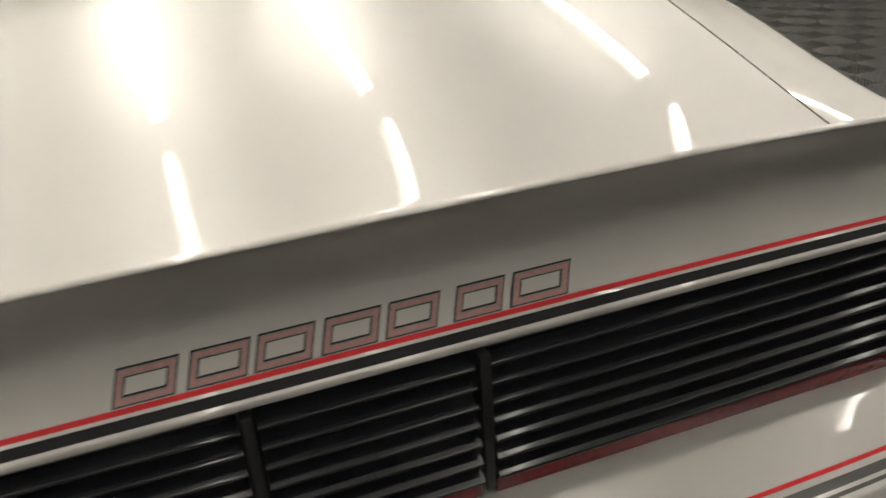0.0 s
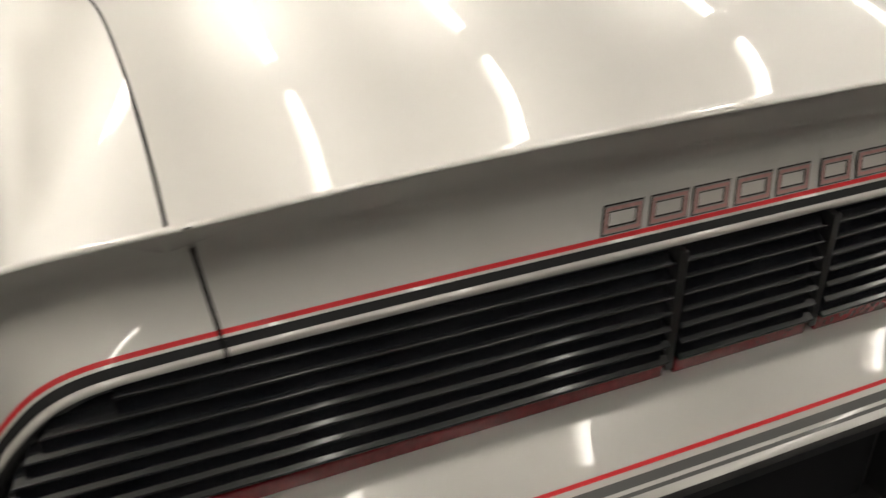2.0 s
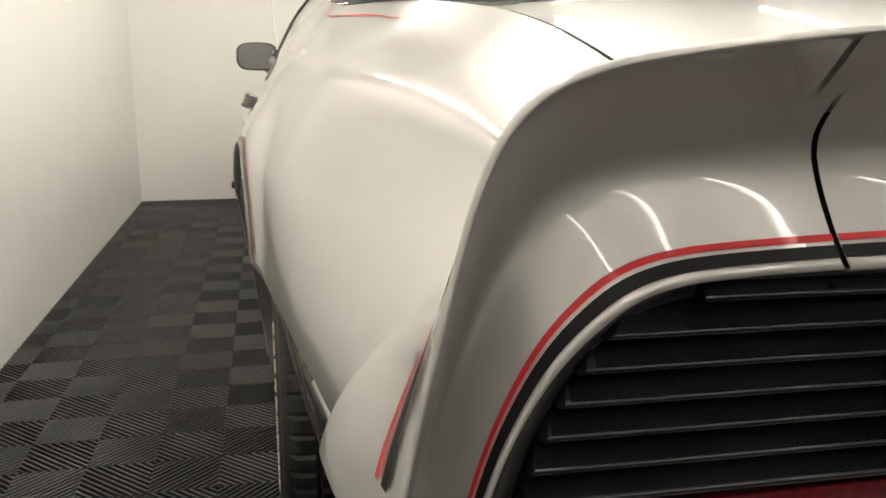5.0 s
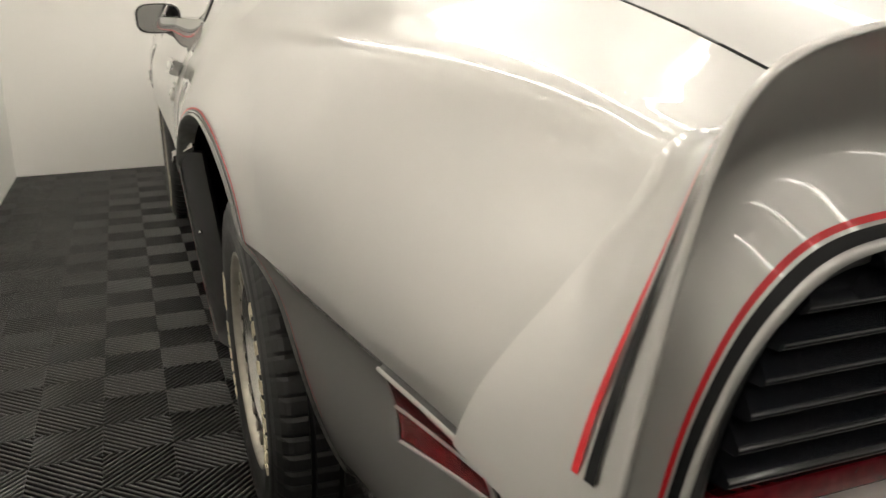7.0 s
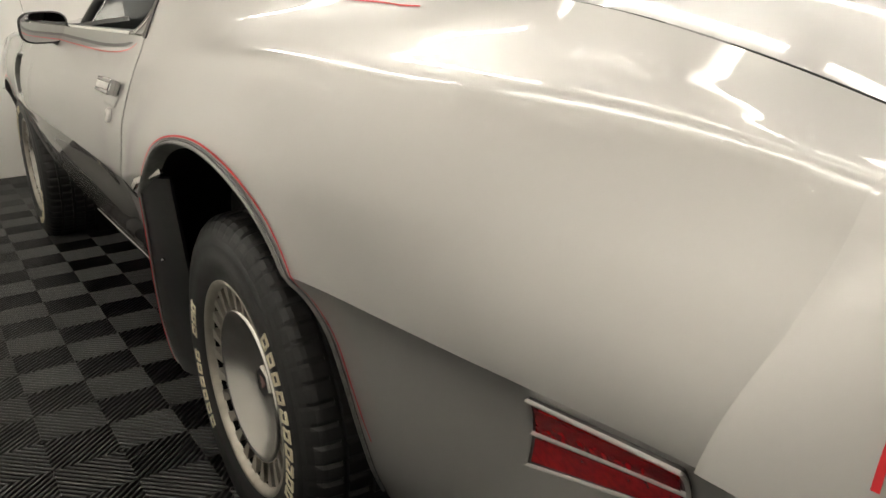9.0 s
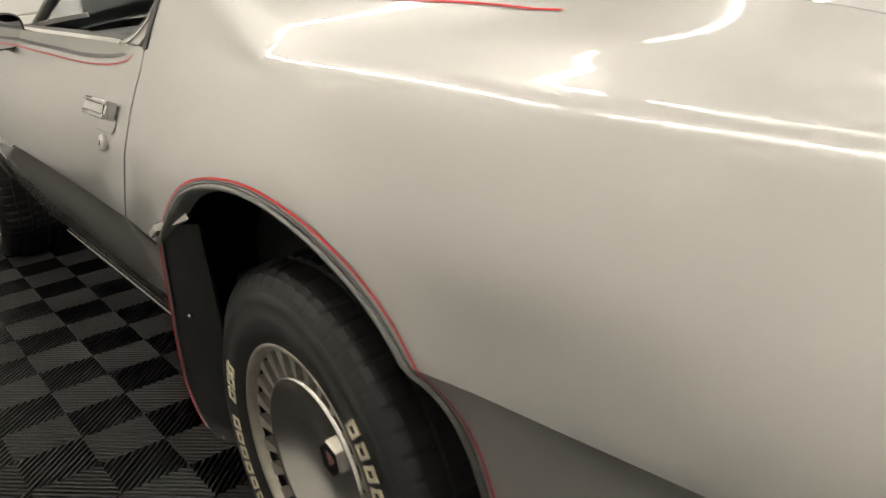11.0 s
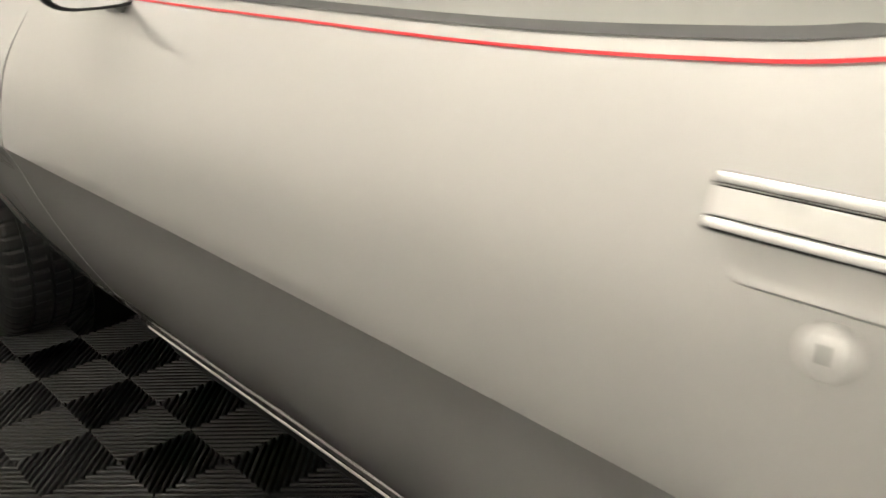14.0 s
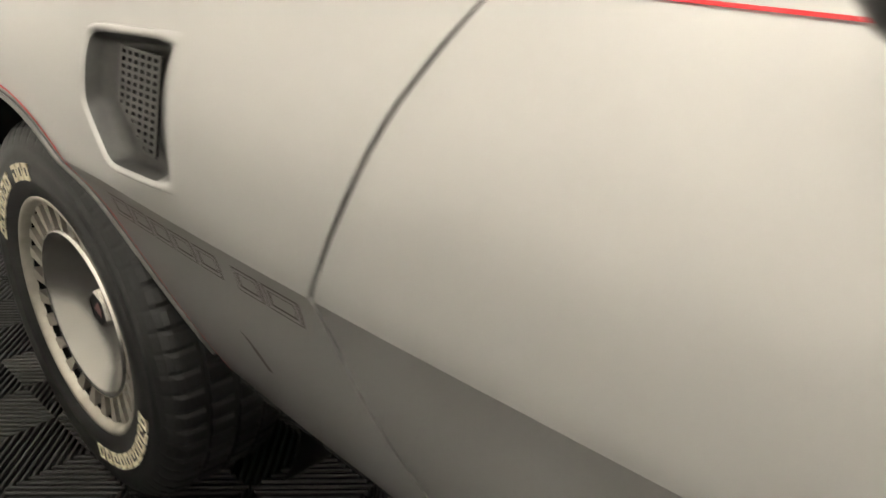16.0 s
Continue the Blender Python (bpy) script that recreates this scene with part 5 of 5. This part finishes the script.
# ---- door mirrors ----
def mirror(sgn):
    c = Vector((-0.897, 2.25, 0.952))
    rows = []
    n = 28
    for d, s in ((0.0, 0.93), (0.0, 1.0), (0.012, 1.02), (0.04, 0.95), (0.07, 0.75), (0.09, 0.45), (0.098, 0.06)):
        ring = []
        for k in range(n):
            a = 2 * math.pi * k / n
            ex = np.sign(math.cos(a)) * abs(math.cos(a)) ** 0.6 * 0.070 * s
            ez = np.sign(math.sin(a)) * abs(math.sin(a)) ** 0.6 * 0.047 * s
            ring.append((c[0] + ex, c[1] + d, c[2] + ez))
        rows.append(ring)
    verts = [p for r in rows for p in r]
    faces = [(a * n + k, a * n + (k + 1) % n, (a + 1) * n + (k + 1) % n, (a + 1) * n + k) for a in range(len(rows) - 1) for k in range(n)]
    faces.append(tuple(range((len(rows) - 1) * n, len(rows) * n)))
    if sgn > 0:
        verts, faces = mirrored(verts, faces)
    m = obj("door_mirror", verts, faces, BLACK, doors[0 if sgn < 0 else 1], "dark oval door mirror on a short arm")
    v = [(c[0] + (p[0] - c[0]) * 1.0, c[1] + 0.003, p[2]) for p in rows[0]]
    ff = [tuple(range(n))]
    if sgn > 0:
        v, ff = mirrored(v, ff)
    obj("mirror_glass", v, ff, MIRROR, m, smooth=False)
    bm = bmesh.new()
    box(bm, (-0.02, -0.03, -0.008), (0.075, 0.03, 0.010), 0.006, pose(-0.872, 2.29, 0.91, 0, 32, 0))
    if sgn > 0:
        bmesh.ops.scale(bm, vec=(-1, 1, 1), verts=bm.verts)
    part("arm", bm, TRIM, m)


mirror(-1)
mirror(1)

# thin aerial on the front fender
v, f = lathe([(0.0, 0.001), (0.0, 0.009), (0.03, 0.006), (0.032, 0.0018), (0.80, 0.0013), (0.80, 0.0002)], 10)
aerial = obj("aerial", [(-a[1], a[2], a[0]) for a in v], f, CHROME, fenders[0], "thin bright aerial rod")
aerial.matrix_basis = pose(-0.80, 3.42, 0.905, 0, -5, 0)

# ---- ribbed floor tiles ----
CELL = 0.156
X_LINE, Y_LINE = -0.86, 2.85


def rib_cell(name, flip):
    """One square of slanted ribs, open between them."""
    n, wid, h = 9, 0.55, 0.0
    pitch = CELL * math.sqrt(2) / 15
    half = CELL / 2
    verts, faces = [], []
    def clip(c0, c1):
        # the part of the square between the lines u+v=c0 and u+v=c1
        poly = [(-half, -half), (half, -half), (half, half), (-half, half)]
        for c, s in ((c0, 1), (c1, -1)):
            out = []
            for k in range(len(poly)):
                a, b = poly[k], poly[(k + 1) % len(poly)]
                da, db = s * (a[0] + a[1] - c), s * (b[0] + b[1] - c)
                if da >= 0:
                    out.append(a)
                if da * db < 0:
                    t = da / (da - db)
                    out.append((a[0] + (b[0] - a[0]) * t, a[1] + (b[1] - a[1]) * t))
            poly = out
        return poly
    q = pitch * math.sqrt(2)
    k = -8
    while k * q < CELL:
        c0, c1 = k * q + 0.15 * q, k * q + 0.75 * q
        p = clip(c0, c1)
        k += 1
        if len(p) < 3:
            continue
        s = len(verts)
        m = len(p)
        cx, cy = sum(a for a, _ in p) / m, sum(b for _, b in p) / m
        mid, hw = (c0 + c1) / 2, (c1 - c0) / 2
        levels = ((1.0, -0.012), (1.0, -0.0035), (0.72, -0.0008), (0.34, 0.0))
        for fac, zz in levels:
            for a, b in p:
                d = a + b - mid
                sh = d * (1 - fac) / 2
                verts.append((a - sh, b - sh, zz))
        for l in range(len(levels) - 1):
            for i in range(m):
                j = (i + 1) % m
                faces.append((s + l * m + i, s + l * m + j, s + (l + 1) * m + j, s + (l + 1) * m + i))
        faces.append(tuple(range(s + 3 * m, s + 4 * m)))
    if flip:
        verts = [(-a, b, c) for a, b, c in verts]
        faces = [f[::-1] for f in faces]
    return verts, faces


CELLS = {}
for flip in (False, True):
    v, f = rib_cell("tile", flip)
    me = bpy.data.meshes.new("tile")
    me.from_pydata(v, [], f)
    me.materials.append(TILE)
    CELLS[flip] = (me, np.array(v), f)
rest_v, rest_f = [], []
i0, i1 = math.floor((R["x0"] - X_LINE) / CELL), math.ceil((R["x1"] - X_LINE) / CELL)
j0, j1 = math.floor((R["y0"] - Y_LINE) / CELL), math.ceil((R["y1"] - Y_LINE) / CELL)
count = 0
for i in range(i0, i1):
    for j in range(j0, j1):
        x, y = X_LINE + (i + 0.5) * CELL, Y_LINE + (j + 0.5) * CELL
        flip = (i + j) % 2 == 0
        if x < -0.55 and 0.4 < y < 5.1 and count < 300:
            ob = new("tile", CELLS[flip][0])
            ob.location = (x, y, 0)
            ob.parent = floor
            count += 1
        else:
            me, v, f = CELLS[flip]
            s = len(rest_v)
            rest_v += list(v + np.array([x, y, 0]))
            rest_f += [tuple(k + s for k in q) for q in f]
rest = obj("tile_field", rest_v, rest_f, TILE, floor, smooth=False)
tagged(rest, "dark ribbed plastic floor tiles", "", "", "stuff")
